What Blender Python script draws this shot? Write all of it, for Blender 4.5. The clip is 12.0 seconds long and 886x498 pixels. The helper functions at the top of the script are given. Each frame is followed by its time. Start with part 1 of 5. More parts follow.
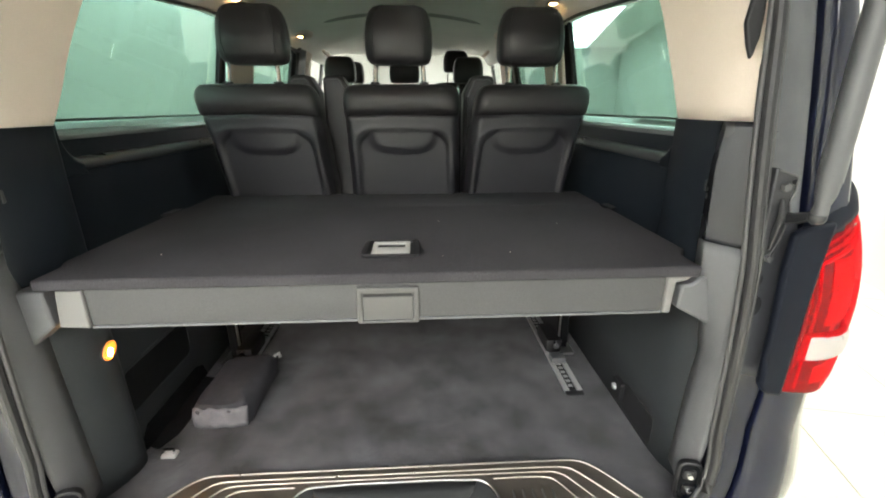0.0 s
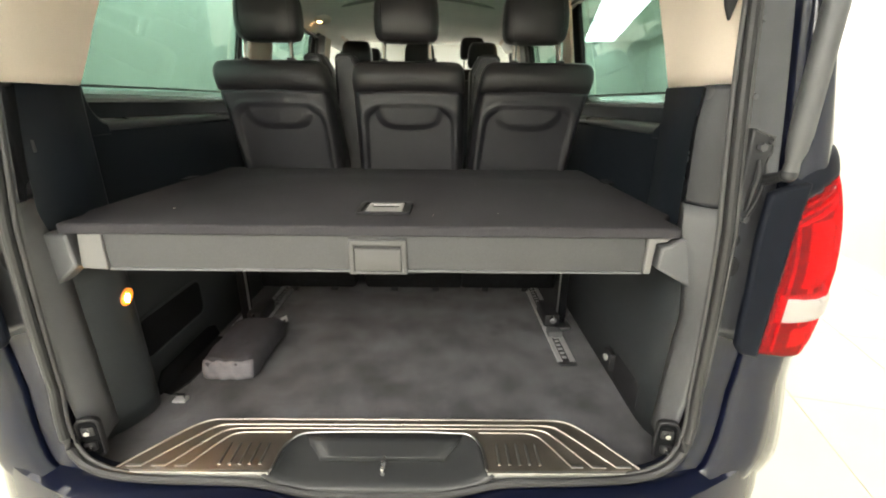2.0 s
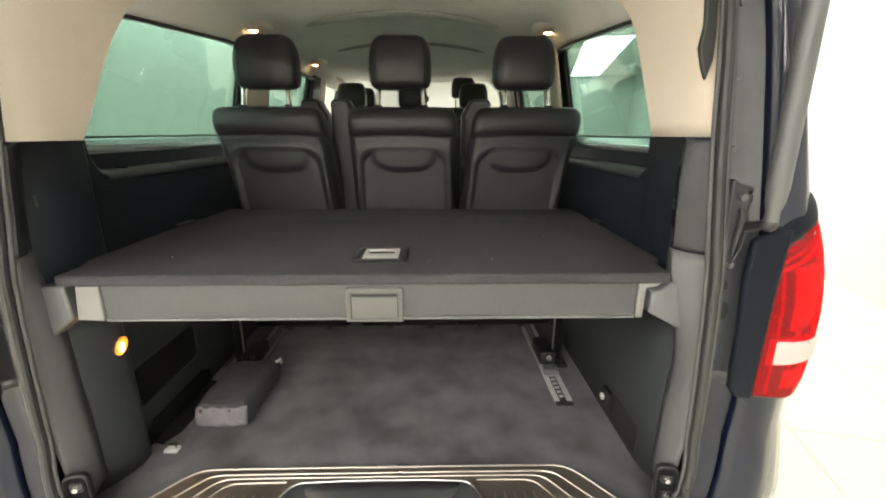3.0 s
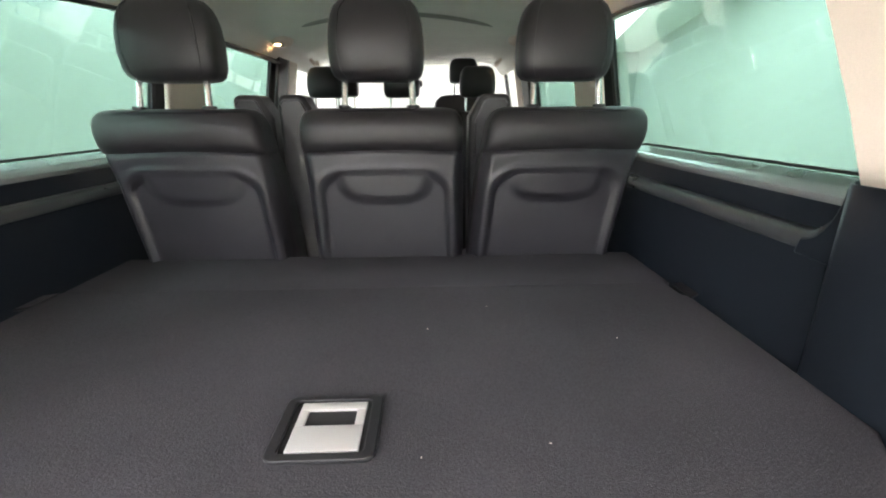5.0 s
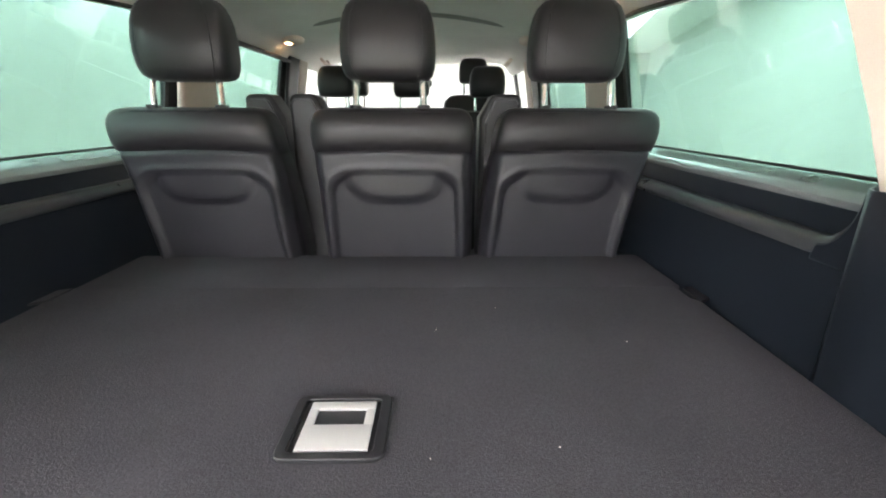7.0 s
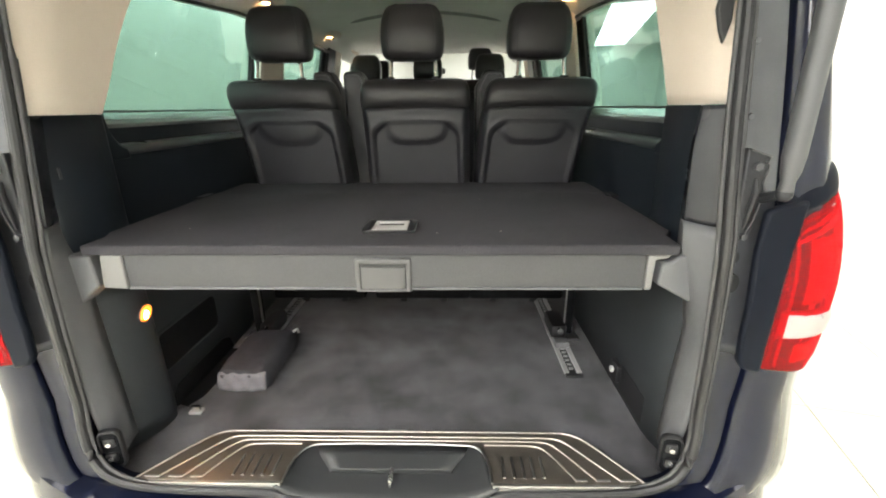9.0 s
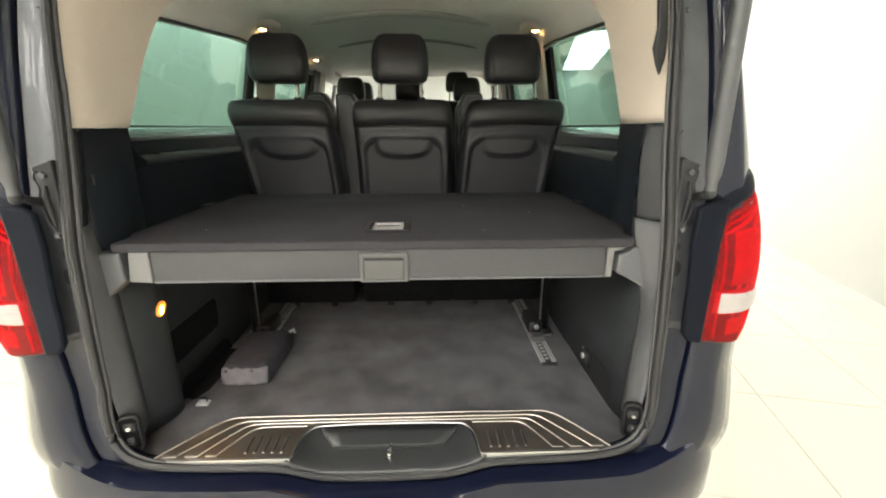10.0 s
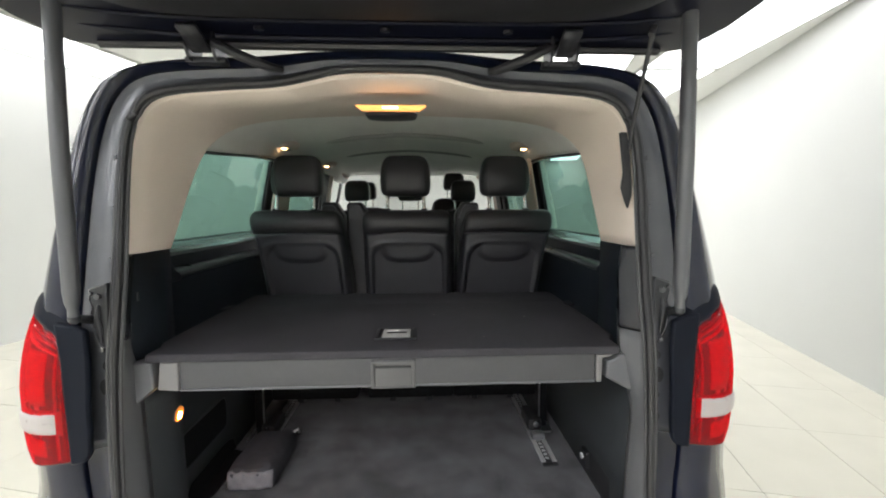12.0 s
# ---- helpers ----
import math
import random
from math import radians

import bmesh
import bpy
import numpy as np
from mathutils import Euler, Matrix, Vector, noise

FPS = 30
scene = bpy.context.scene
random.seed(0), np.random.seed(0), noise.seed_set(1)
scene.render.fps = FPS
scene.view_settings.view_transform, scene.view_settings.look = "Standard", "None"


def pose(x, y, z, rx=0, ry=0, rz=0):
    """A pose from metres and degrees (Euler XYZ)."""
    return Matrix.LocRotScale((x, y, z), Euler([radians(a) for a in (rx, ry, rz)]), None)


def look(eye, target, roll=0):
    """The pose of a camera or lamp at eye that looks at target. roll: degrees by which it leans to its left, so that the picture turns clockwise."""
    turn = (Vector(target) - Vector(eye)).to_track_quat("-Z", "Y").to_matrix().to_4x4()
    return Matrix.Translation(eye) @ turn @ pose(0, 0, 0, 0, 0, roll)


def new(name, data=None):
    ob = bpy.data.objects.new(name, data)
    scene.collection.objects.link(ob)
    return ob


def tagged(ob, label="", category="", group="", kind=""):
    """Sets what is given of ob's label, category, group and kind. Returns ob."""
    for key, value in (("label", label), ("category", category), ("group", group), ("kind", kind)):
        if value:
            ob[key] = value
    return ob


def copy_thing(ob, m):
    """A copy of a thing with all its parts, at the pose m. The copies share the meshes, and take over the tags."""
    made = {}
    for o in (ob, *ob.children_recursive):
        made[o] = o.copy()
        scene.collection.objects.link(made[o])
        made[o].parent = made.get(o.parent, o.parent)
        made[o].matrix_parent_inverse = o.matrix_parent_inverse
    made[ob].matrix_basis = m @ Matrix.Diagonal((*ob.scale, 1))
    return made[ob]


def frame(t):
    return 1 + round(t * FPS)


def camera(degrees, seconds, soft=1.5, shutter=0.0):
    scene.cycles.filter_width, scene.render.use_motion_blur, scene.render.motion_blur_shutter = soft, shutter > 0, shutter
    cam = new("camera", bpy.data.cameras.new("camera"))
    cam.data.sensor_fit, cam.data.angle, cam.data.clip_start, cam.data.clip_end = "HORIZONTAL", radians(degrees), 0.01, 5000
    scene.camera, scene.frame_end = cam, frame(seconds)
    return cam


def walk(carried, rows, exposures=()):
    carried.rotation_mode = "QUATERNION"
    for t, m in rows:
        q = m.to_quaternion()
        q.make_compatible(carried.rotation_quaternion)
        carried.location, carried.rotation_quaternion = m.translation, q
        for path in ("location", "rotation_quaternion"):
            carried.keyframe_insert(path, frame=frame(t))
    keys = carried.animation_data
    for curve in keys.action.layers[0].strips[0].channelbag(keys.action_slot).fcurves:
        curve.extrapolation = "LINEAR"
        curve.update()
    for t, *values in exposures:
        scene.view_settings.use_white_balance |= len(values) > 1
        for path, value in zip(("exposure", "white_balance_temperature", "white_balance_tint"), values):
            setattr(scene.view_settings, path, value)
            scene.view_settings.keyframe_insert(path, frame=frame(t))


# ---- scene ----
cam = camera(92.3, 12.0, soft=2.0)
PATH = [
    (0, (0.068, -0.674, 1.387), (0.178, 1.22, 0.754), 0.0),
    (0.5, (0.054, -0.713, 1.346), (0.143, 1.162, 0.657), 0.5),
    (1, (0.102, -0.747, 1.318), (0.162, 1.119, 0.601), 0.8),
    (1.5, (0.132, -0.759, 1.307), (0.163, 1.113, 0.603), 0.8),
    (2, (0.135, -0.747, 1.325), (0.148, 1.143, 0.673), 0.6),
    (2.5, (0.132, -0.751, 1.341), (0.149, 1.162, 0.758), 0.3),
    (3, (0.131, -0.752, 1.369), (0.173, 1.177, 0.843), 0.1),
    (3.2, (0.133, -0.734, 1.382), (0.189, 1.199, 0.869), -0.0),
    (4.8, (0.12, -0.242, 1.445), (0.197, 1.665, 0.847), -0.3),
    (5, (0.132, -0.198, 1.449), (0.19, 1.706, 0.841), -0.4),
    (5.5, (0.131, -0.135, 1.485), (0.184, 1.799, 0.979), -0.5),
    (6, (0.126, -0.113, 1.493), (0.184, 1.847, 1.099), -0.1),
    (6.5, (0.138, -0.124, 1.49), (0.179, 1.82, 1.022), -0.1),
    (7, (0.126, -0.197, 1.451), (0.154, 1.708, 0.841), 0.1),
    (7.5, (0.083, -0.347, 1.409), (0.153, 1.53, 0.722), 1.1),
    (7.7, (0.078, -0.428, 1.402), (0.14, 1.437, 0.682), 0.8),
    (9.3, (0.163, -0.805, 1.358), (0.109, 1.098, 0.743), -0.5),
    (9.5, (0.155, -0.832, 1.362), (0.134, 1.073, 0.755), -0.2),
    (10, (0.115, -0.922, 1.352), (0.184, 1.0, 0.803), -0.1),
    (10.5, (0.108, -0.988, 1.359), (0.221, 0.938, 0.833), -0.1),
    (11, (0.103, -1.004, 1.355), (0.235, 0.936, 0.887), -0.1),
    (11.5, (0.101, -1.01, 1.38), (0.228, 0.953, 1.017), -0.0),
    (12, (0.088, -1.037, 1.464), (0.181, 0.952, 1.279), -0.2),
]

EXPO = [(0.0, 0.43, 6450, 11), (1.5, 0.43, 6850, 11), (3.2, 0.39, 6900, 11), (5.0, 1.0, 6250, 19), (7.0, 1.11, 6200, 19), (7.5, 1.29, 6250, 19), (8.2, 0.91, 6400, 14), (9.3, 0.47, 6600, 12), (9.7, 0.38, 6700, 12), (10.3, -0.09, 6750, 11), (11.0, -0.21, 6550, 10), (11.5, -0.29, 6600, 11), (12.0, -0.42, 6150, 15)]
walk(cam, [(t, look(eye, target, roll)) for t, eye, target, roll in PATH], EXPO)

# ---- light ----
PANEL = 3.8      # ceiling light panels beside and ahead of the van
REAR = 10.8      # added brighter panels behind the camera, unseen, to light the load space
FRONT = 5.9      # panels ahead of the van, mostly unseen, raised to lighten the headliner
WARM = 22.0      # small courtesy lamps
world = bpy.data.worlds.new("showroom_world")
world.use_nodes = True
world.node_tree.nodes["Background"].inputs["Color"].default_value = (0.9, 0.95, 1.0, 1)
world.node_tree.nodes["Background"].inputs["Strength"].default_value = 0.05
scene.world = world


# ---- materials ----
def mat(name, color, rough=0.5, metal=0.0, coat=0.0, var=0.12, scale=6.0, fine=0.0, fscale=300.0, bump=0.0, bscale=400.0, spec=0.5, sheen=0.0):
    """A surface with cloudy wear at scale, fine grain at fscale and relief at bscale."""
    m = bpy.data.materials.new(name)
    m.use_nodes = True
    nt = m.node_tree
    b = nt.nodes["Principled BSDF"]
    b.inputs["Roughness"].default_value = rough
    b.inputs["Metallic"].default_value = metal
    b.inputs["Coat Weight"].default_value = coat
    b.inputs["Coat Roughness"].default_value = 0.05
    b.inputs["Specular IOR Level"].default_value = spec
    b.inputs["Sheen Weight"].default_value = sheen
    co = nt.nodes.new("ShaderNodeTexCoord")
    n1 = nt.nodes.new("ShaderNodeTexNoise")
    n1.inputs["Scale"].default_value = scale
    n1.inputs["Detail"].default_value = 4
    nt.links.new(co.outputs["Object"], n1.inputs["Vector"])
    n2 = nt.nodes.new("ShaderNodeTexNoise")
    n2.inputs["Scale"].default_value = fscale
    n2.inputs["Detail"].default_value = 2
    nt.links.new(co.outputs["Object"], n2.inputs["Vector"])
    mr = nt.nodes.new("ShaderNodeMapRange")
    mr.inputs["From Min"].default_value, mr.inputs["From Max"].default_value = 0.25, 0.75
    mr.inputs["To Min"].default_value, mr.inputs["To Max"].default_value = 1 - var, 1 + var
    nt.links.new(n1.outputs["Fac"], mr.inputs["Value"])
    mr2 = nt.nodes.new("ShaderNodeMapRange")
    mr2.inputs["From Min"].default_value, mr2.inputs["From Max"].default_value = 0.25, 0.75
    mr2.inputs["To Min"].default_value, mr2.inputs["To Max"].default_value = 1 - fine, 1 + fine
    nt.links.new(n2.outputs["Fac"], mr2.inputs["Value"])
    mu = nt.nodes.new("ShaderNodeMath")
    mu.operation = "MULTIPLY"
    nt.links.new(mr.outputs["Result"], mu.inputs[0])
    nt.links.new(mr2.outputs["Result"], mu.inputs[1])
    vm = nt.nodes.new("ShaderNodeVectorMath")
    vm.operation = "SCALE"
    vm.inputs[0].default_value = color
    nt.links.new(mu.outputs[0], vm.inputs["Scale"])
    nt.links.new(vm.outputs["Vector"], b.inputs["Base Color"])
    mr3 = nt.nodes.new("ShaderNodeMapRange")
    mr3.inputs["To Min"].default_value, mr3.inputs["To Max"].default_value = max(0.02, rough - 0.08), min(1, rough + 0.08)
    nt.links.new(n1.outputs["Fac"], mr3.inputs["Value"])
    nt.links.new(mr3.outputs["Result"], b.inputs["Roughness"])
    if bump:
        n3 = nt.nodes.new("ShaderNodeTexNoise")
        n3.inputs["Scale"].default_value = bscale
        n3.inputs["Detail"].default_value = 3
        nt.links.new(co.outputs["Object"], n3.inputs["Vector"])
        bp = nt.nodes.new("ShaderNodeBump")
        bp.inputs["Strength"].default_value = bump
        bp.inputs["Distance"].default_value = 0.002
        nt.links.new(n3.outputs["Fac"], bp.inputs["Height"])
        nt.links.new(bp.outputs["Normal"], b.inputs["Normal"])
    return m


def glow(name, color, strength):
    m = bpy.data.materials.new(name)
    m.use_nodes = True
    b = m.node_tree.nodes["Principled BSDF"]
    b.inputs["Base Color"].default_value = (*color, 1)
    b.inputs["Emission Color"].default_value = (*color, 1)
    b.inputs["Emission Strength"].default_value = strength
    return m


def pane_material(name, color, gloss=0.06, rough=0.02, edge=0.35):
    """Thin tinted glass: light goes straight through, with a mirror's sheen."""
    m = bpy.data.materials.new(name)
    m.use_nodes = True
    nt = m.node_tree
    nt.nodes.remove(nt.nodes["Principled BSDF"])
    out = nt.nodes["Material Output"]
    tr = nt.nodes.new("ShaderNodeBsdfTransparent")
    tr.inputs["Color"].default_value = (*color, 1)
    gl = nt.nodes.new("ShaderNodeBsdfGlossy")
    gl.inputs["Roughness"].default_value = rough
    lw = nt.nodes.new("ShaderNodeLayerWeight")
    lw.inputs["Blend"].default_value = 0.25
    fr = nt.nodes.new("ShaderNodeMapRange")
    fr.inputs["To Min"].default_value, fr.inputs["To Max"].default_value = gloss * 0.5, edge
    nt.links.new(lw.outputs["Facing"], fr.inputs["Value"])
    mx = nt.nodes.new("ShaderNodeMixShader")
    nt.links.new(fr.outputs["Result"], mx.inputs["Fac"])
    nt.links.new(tr.outputs["BSDF"], mx.inputs[1])
    nt.links.new(gl.outputs["BSDF"], mx.inputs[2])
    nt.links.new(mx.outputs["Shader"], out.inputs["Surface"])
    return m


def lens_material(name, body, clear):
    """Coloured moulded plastic: half of the light goes through, half is scattered, with a glossy skin."""
    m = pane_material(name, clear, 0.03, 0.04, 0.08)
    nt = m.node_tree
    see = nt.nodes["Transparent BSDF"]
    di = nt.nodes.new("ShaderNodeBsdfDiffuse")
    di.inputs["Color"].default_value = (*body, 1)
    mx = nt.nodes.new("ShaderNodeMixShader")
    mx.inputs["Fac"].default_value = 0.22
    first = nt.nodes["Mix Shader"]
    nt.links.new(see.outputs["BSDF"], mx.inputs[1])
    nt.links.new(di.outputs["BSDF"], mx.inputs[2])
    nt.links.new(mx.outputs["Shader"], first.inputs[1])
    return m


PAINT = mat("navy_paint", (0.0035, 0.0055, 0.018), 0.4, 0.0, 1.0, 0.06, 3, 0.1, 900, spec=0.1)
PAINT.node_tree.nodes["Principled BSDF"].inputs["Coat IOR"].default_value = 1.45
JAMB = mat("jamb_paint", (0.092, 0.096, 0.108), 0.36, 0.25, 0.4, 0.2, 7, 0.05, 600)
STEEL = mat("dark_stamped_steel", (0.040, 0.041, 0.045), 0.33, 0.4, 0.15, 0.25, 25, 0.1, 400, spec=0.3)
GATEP = mat("tailgate_inner_paint", (0.004, 0.005, 0.013), 0.45, 0, 0.1, 0.1, 4, 0.1, 700, spec=0.15)
RUBBER = mat("black_rubber", (0.025, 0.025, 0.027), 0.42, 0, 0, 0.15, 12, 0.1, 300)
BLACK = mat("black_plastic", (0.016, 0.016, 0.018), 0.5, 0, 0, 0.15, 10, 0.1, 500, 0.15, 900)
PANELM = mat("charcoal_panel", (0.0135, 0.018, 0.0247), 0.42, 0, 0, 0.14, 5, 0.12, 500, 0.25, 900, 0.25)
GREYP = mat("grey_plastic", (0.127, 0.130, 0.137), 0.45, 0, 0, 0.08, 7, 0.08, 600, 0.2, 1100)
HANDLE = mat("satin_silver_handle", (0.60, 0.59, 0.58), 0.42, 0.35, 0.0, 0.03, 8)
LATCHM = mat("latch_plastic", (0.098, 0.097, 0.098), 0.5, 0, 0, 0.06, 8, 0.08, 600, 0.2, 1100)
CAPM = mat("end_cap_plastic", (0.19, 0.187, 0.187), 0.45, 0, 0, 0.06, 7, 0.06, 600, 0.2, 1100)
STRUT = mat("strut_grey", (0.10, 0.102, 0.108), 0.36, 0.2, 0.1, 0.1, 7, 0.06, 600)
STRIPD = mat("satin_strip_plastic", (0.024, 0.026, 0.032), 0.26, 0, 0.1, 0.12, 7, 0.08, 600, 0.1, 1100)
SHELL = mat("seat_shell_plastic", (0.0225, 0.022, 0.0265), 0.35, 0, 0, 0.1, 4, 0.1, 700, 0.08, 900, 0.42)
MIDM = mat("armrest_plastic", (0.045, 0.045, 0.048), 0.42, 0, 0, 0.1, 6, 0.1, 500, 0.1, 700)
FABRIC = mat("seat_back_panel", (0.0245, 0.0238, 0.0285), 0.45, 0, 0, 0.14, 5, 0.15, 500, 0.1, 700, 0.42)
LEATHER = mat("black_leather", (0.0195, 0.0184, 0.0205), 0.40, 0, 0, 0.1, 5, 0.06, 300, 0.12, 700)
CARPET = mat("floor_carpet", (0.058, 0.0575, 0.066), 0.95, 0, 0, 0.85, 8, 0.3, 420, 0.7, 600, 0.2, 0.3)
FELT = mat("platform_felt", (0.0505, 0.0485, 0.0545), 0.9, 0, 0, 0.22, 3.5, 0.35, 420, 0.7, 500, 0.25, 0.0)
PANELF = mat("platform_front_vinyl", (0.068, 0.069, 0.073), 0.6, 0, 0, 0.08, 6, 0.18, 420, 0.3, 600)
BAGLIT = mat("bag_cloth_lit_front", (0.17, 0.165, 0.18), 0.8, 0, 0, 0.2, 30, 0.2, 500, 0.5, 200, 0.3)
RIBM = mat("sill_rib_metal", (0.46, 0.42, 0.385), 0.3, 0.9, 0, 0.1, 30, 0.1, 400)
CLOTH = mat("bag_cloth", (0.055, 0.054, 0.062), 0.85, 0, 0, 0.2, 25, 0.2, 500, 0.5, 300, 0.3, 0.0)
CHROME = mat("chrome", (0.75, 0.75, 0.76), 0.15, 1.0, 0, 0.05, 20)
ALU = mat("brushed_aluminium", (0.5, 0.5, 0.5), 0.35, 1.0, 0, 0.1, 30, 0.1, 400)
SILVER = mat("silver_plastic", (0.55, 0.55, 0.55), 0.25, 0.85, 0.1, 0.06, 30)
SCUFF = mat("scuff_plate_steel", (0.33, 0.295, 0.26), 0.33, 0.85, 0, 0.12, 14, 0.12, 500)
BEIGE = mat("beige_trim", (0.82, 0.72, 0.63), 0.7, 0, 0, 0.04, 4, 0.04, 500, 0.15, 900)
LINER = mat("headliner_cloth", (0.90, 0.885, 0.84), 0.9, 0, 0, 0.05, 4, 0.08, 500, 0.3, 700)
LINERD = mat("headliner_step_shade", (0.36, 0.355, 0.33), 0.9, 0, 0, 0.05, 4, 0.08, 500, 0.3, 700)
LINERS = mat("headliner_soft_step_shade", (0.62, 0.61, 0.57), 0.9, 0, 0, 0.05, 4, 0.08, 500, 0.3, 700)
WALLM = mat("white_wall_paint", (0.63, 0.64, 0.615), 0.6, 0, 0, 0.025, 0.8, 0.01, 200, 0.05, 150)
CEILM = mat("ceiling_paint", (0.82, 0.83, 0.81), 0.7, 0, 0, 0.02, 0.8, 0.01, 200)
GROUT = mat("tile_grout", (0.30, 0.29, 0.26), 0.8, 0, 0, 0.1, 5, 0.1, 300)
REFL = mat("lamp_reflector", (0.88, 0.85, 0.83), 0.4, 0, 0.2, 0.06, 30)
DEEP = mat("deep_red_plastic", (0.56, 0.08, 0.08), 0.3, 0, 0.2, 0.12, 40)
WLENS = mat("white_lens", (0.40, 0.37, 0.355), 0.3, 0, 0.2, 0.04, 30)
SEALG = mat("grey_seal_rubber", (0.065, 0.065, 0.067), 0.4, 0, 0, 0.1, 12, 0.1, 300)
RAILM = mat("rail_aluminium", (0.55, 0.55, 0.56), 0.3, 0.3, 0.1, 0.08, 30)
LOWER = mat("lower_lining", (0.030, 0.035, 0.039), 0.6, 0, 0, 0.14, 6, 0.14, 420, 0.3, 600)
WAISTM = mat("satin_waist_highlight", (0.060, 0.064, 0.068), 0.30, 0, 0.1, 0.1, 8, 0.06, 500)
GATEM = mat("tailgate_trim_plastic", (0.021, 0.021, 0.023), 0.55, 0, 0, 0.15, 6, 0.1, 500, 0.15, 900, 0.2)
LEDGE = mat("sill_window_light", (0.20, 0.215, 0.215), 0.22, 0, 0.4, 0.08, 8, 0.06, 500)
TRAY = mat("tray_plastic", (0.034, 0.036, 0.038), 0.38, 0, 0, 0.05, 4, 0.05, 500)
COVER = mat("corner_cover_plastic", (0.0055, 0.0075, 0.0135), 0.5, 0, 0.0, 0.08, 8, 0.06, 500, spec=0.12)
NET = mat("black_net", (0.010, 0.0105, 0.012), 0.85, 0, 0, 0.3, 40, 0.4, 420, 0.4, 500, 0.1)
TYRE = mat("tyre_rubber", (0.02, 0.02, 0.02), 0.8, 0, 0, 0.1, 20)
GLASS = pane_material("green_privacy_glass", (0.465, 0.615, 0.57))
CLEAR = pane_material("clear_glass", (0.95, 0.975, 0.97))
LENS = lens_material("red_lens", (0.80, 0.001, 0.008), (0.92, 0.006, 0.018))
LIGHT = glow("ceiling_panel_light", (1.0, 1.0, 0.97), PANEL)
BRIGHT = glow("unseen_rear_fill", (1.0, 1.0, 0.97), REAR)
AHEAD = glow("front_panel_fill", (1.0, 1.0, 0.97), FRONT)
LAMP = glow("warm_lamp", (1.0, 0.56, 0.22), WARM)
BULB = glow("courtesy_bulb", (1.0, 0.40, 0.07), 650.0)
HALO = glow("amber_lens", (1.0, 0.30, 0.04), 0.8)
DIM = glow("amber_lamp", (1.0, 0.42, 0.10), 2.0)
TILE = mat("cream_tile", (0.64, 0.62, 0.525), 0.22, 0, 0, 0.03, 3, 0.015, 250)


# ---- mesh helpers ----
def part(name, bm, material, parent=None, label="", smooth=True, thick=0.0, bevel=0.0, angle=35):
    """Links a bmesh as ONE mesh object under a thing or a part."""
    me = bpy.data.meshes.new(name)
    bmesh.ops.recalc_face_normals(bm, faces=bm.faces[:])
    bm.to_mesh(me)
    bm.free()
    me.materials.append(material)
    if smooth:
        for p in me.polygons:
            p.use_smooth = True
        me.set_sharp_from_angle(angle=radians(angle))
    ob = new(name, me)
    if parent:
        ob.parent = parent
    if label:
        ob["label"] = label
    if thick:
        md = ob.modifiers.new("thickness", "SOLIDIFY")
        md.thickness, md.offset = thick, 0
    if bevel:
        md = ob.modifiers.new("edge", "BEVEL")
        md.width, md.segments, md.limit_method, md.angle_limit = bevel, 2, "ANGLE", radians(40)
    return ob


def empty(name, label, category, x=0, y=0, z=0, group="", kind=""):
    ob = new(name)
    ob.location = (x, y, z)
    return tagged(ob, label, category, group, kind)


def box(bm, x0, x1, y0, y1, z0, z1, bevel=0.0, seg=2):
    r = bmesh.ops.create_cube(bm, size=1, matrix=Matrix.LocRotScale(((x0 + x1) / 2, (y0 + y1) / 2, (z0 + z1) / 2), None, (x1 - x0, y1 - y0, z1 - z0)))
    if bevel:
        es = list({e for v in r["verts"] for e in v.link_edges})
        bmesh.ops.bevel(bm, geom=es, offset=bevel, segments=seg, affect="EDGES", profile=0.5)
    return bm


def boxed(*a, **k):
    return box(bmesh.new(), *a, **k)


def prism(bm, pts, axis, a, b):
    """A closed outline (two coordinates) pushed along an axis from a to b."""
    def at(p, h):
        return {"x": (h, p[0], p[1]), "y": (p[0], h, p[1]), "z": (p[0], p[1], h)}[axis]
    lo = [bm.verts.new(at(p, a)) for p in pts]
    hi = [bm.verts.new(at(p, b)) for p in pts]
    n = len(pts)
    bm.faces.new(lo)
    bm.faces.new(hi[::-1])
    for i in range(n):
        bm.faces.new((lo[i], lo[(i + 1) % n], hi[(i + 1) % n], hi[i]))
    return bm


def ringframe(bm, outer, inner, axis, a, b):
    """A frame between two outlines of the same count."""
    def at(p, h):
        return {"x": (h, p[0], p[1]), "y": (p[0], h, p[1]), "z": (p[0], p[1], h)}[axis]
    rows = [[bm.verts.new(at(p, h)) for p in o] for o, h in ((outer, a), (outer, b), (inner, b), (inner, a))]
    n = len(outer)
    for r in range(4):
        u, w = rows[r], rows[(r + 1) % 4]
        for i in range(n):
            bm.faces.new((u[i], u[(i + 1) % n], w[(i + 1) % n], w[i]))
    return bm


def loft(bm, rings, closed=False, caps=False):
    vs = [[bm.verts.new(p) for p in r] for r in rings]
    n = len(vs[0])
    for u, w in zip(vs, vs[1:]):
        for i in range(n if closed else n - 1):
            j = (i + 1) % n
            bm.faces.new((u[i], u[j], w[j], w[i]))
    if caps:
        bm.faces.new(vs[0][::-1])
        bm.faces.new(vs[-1])
    return bm


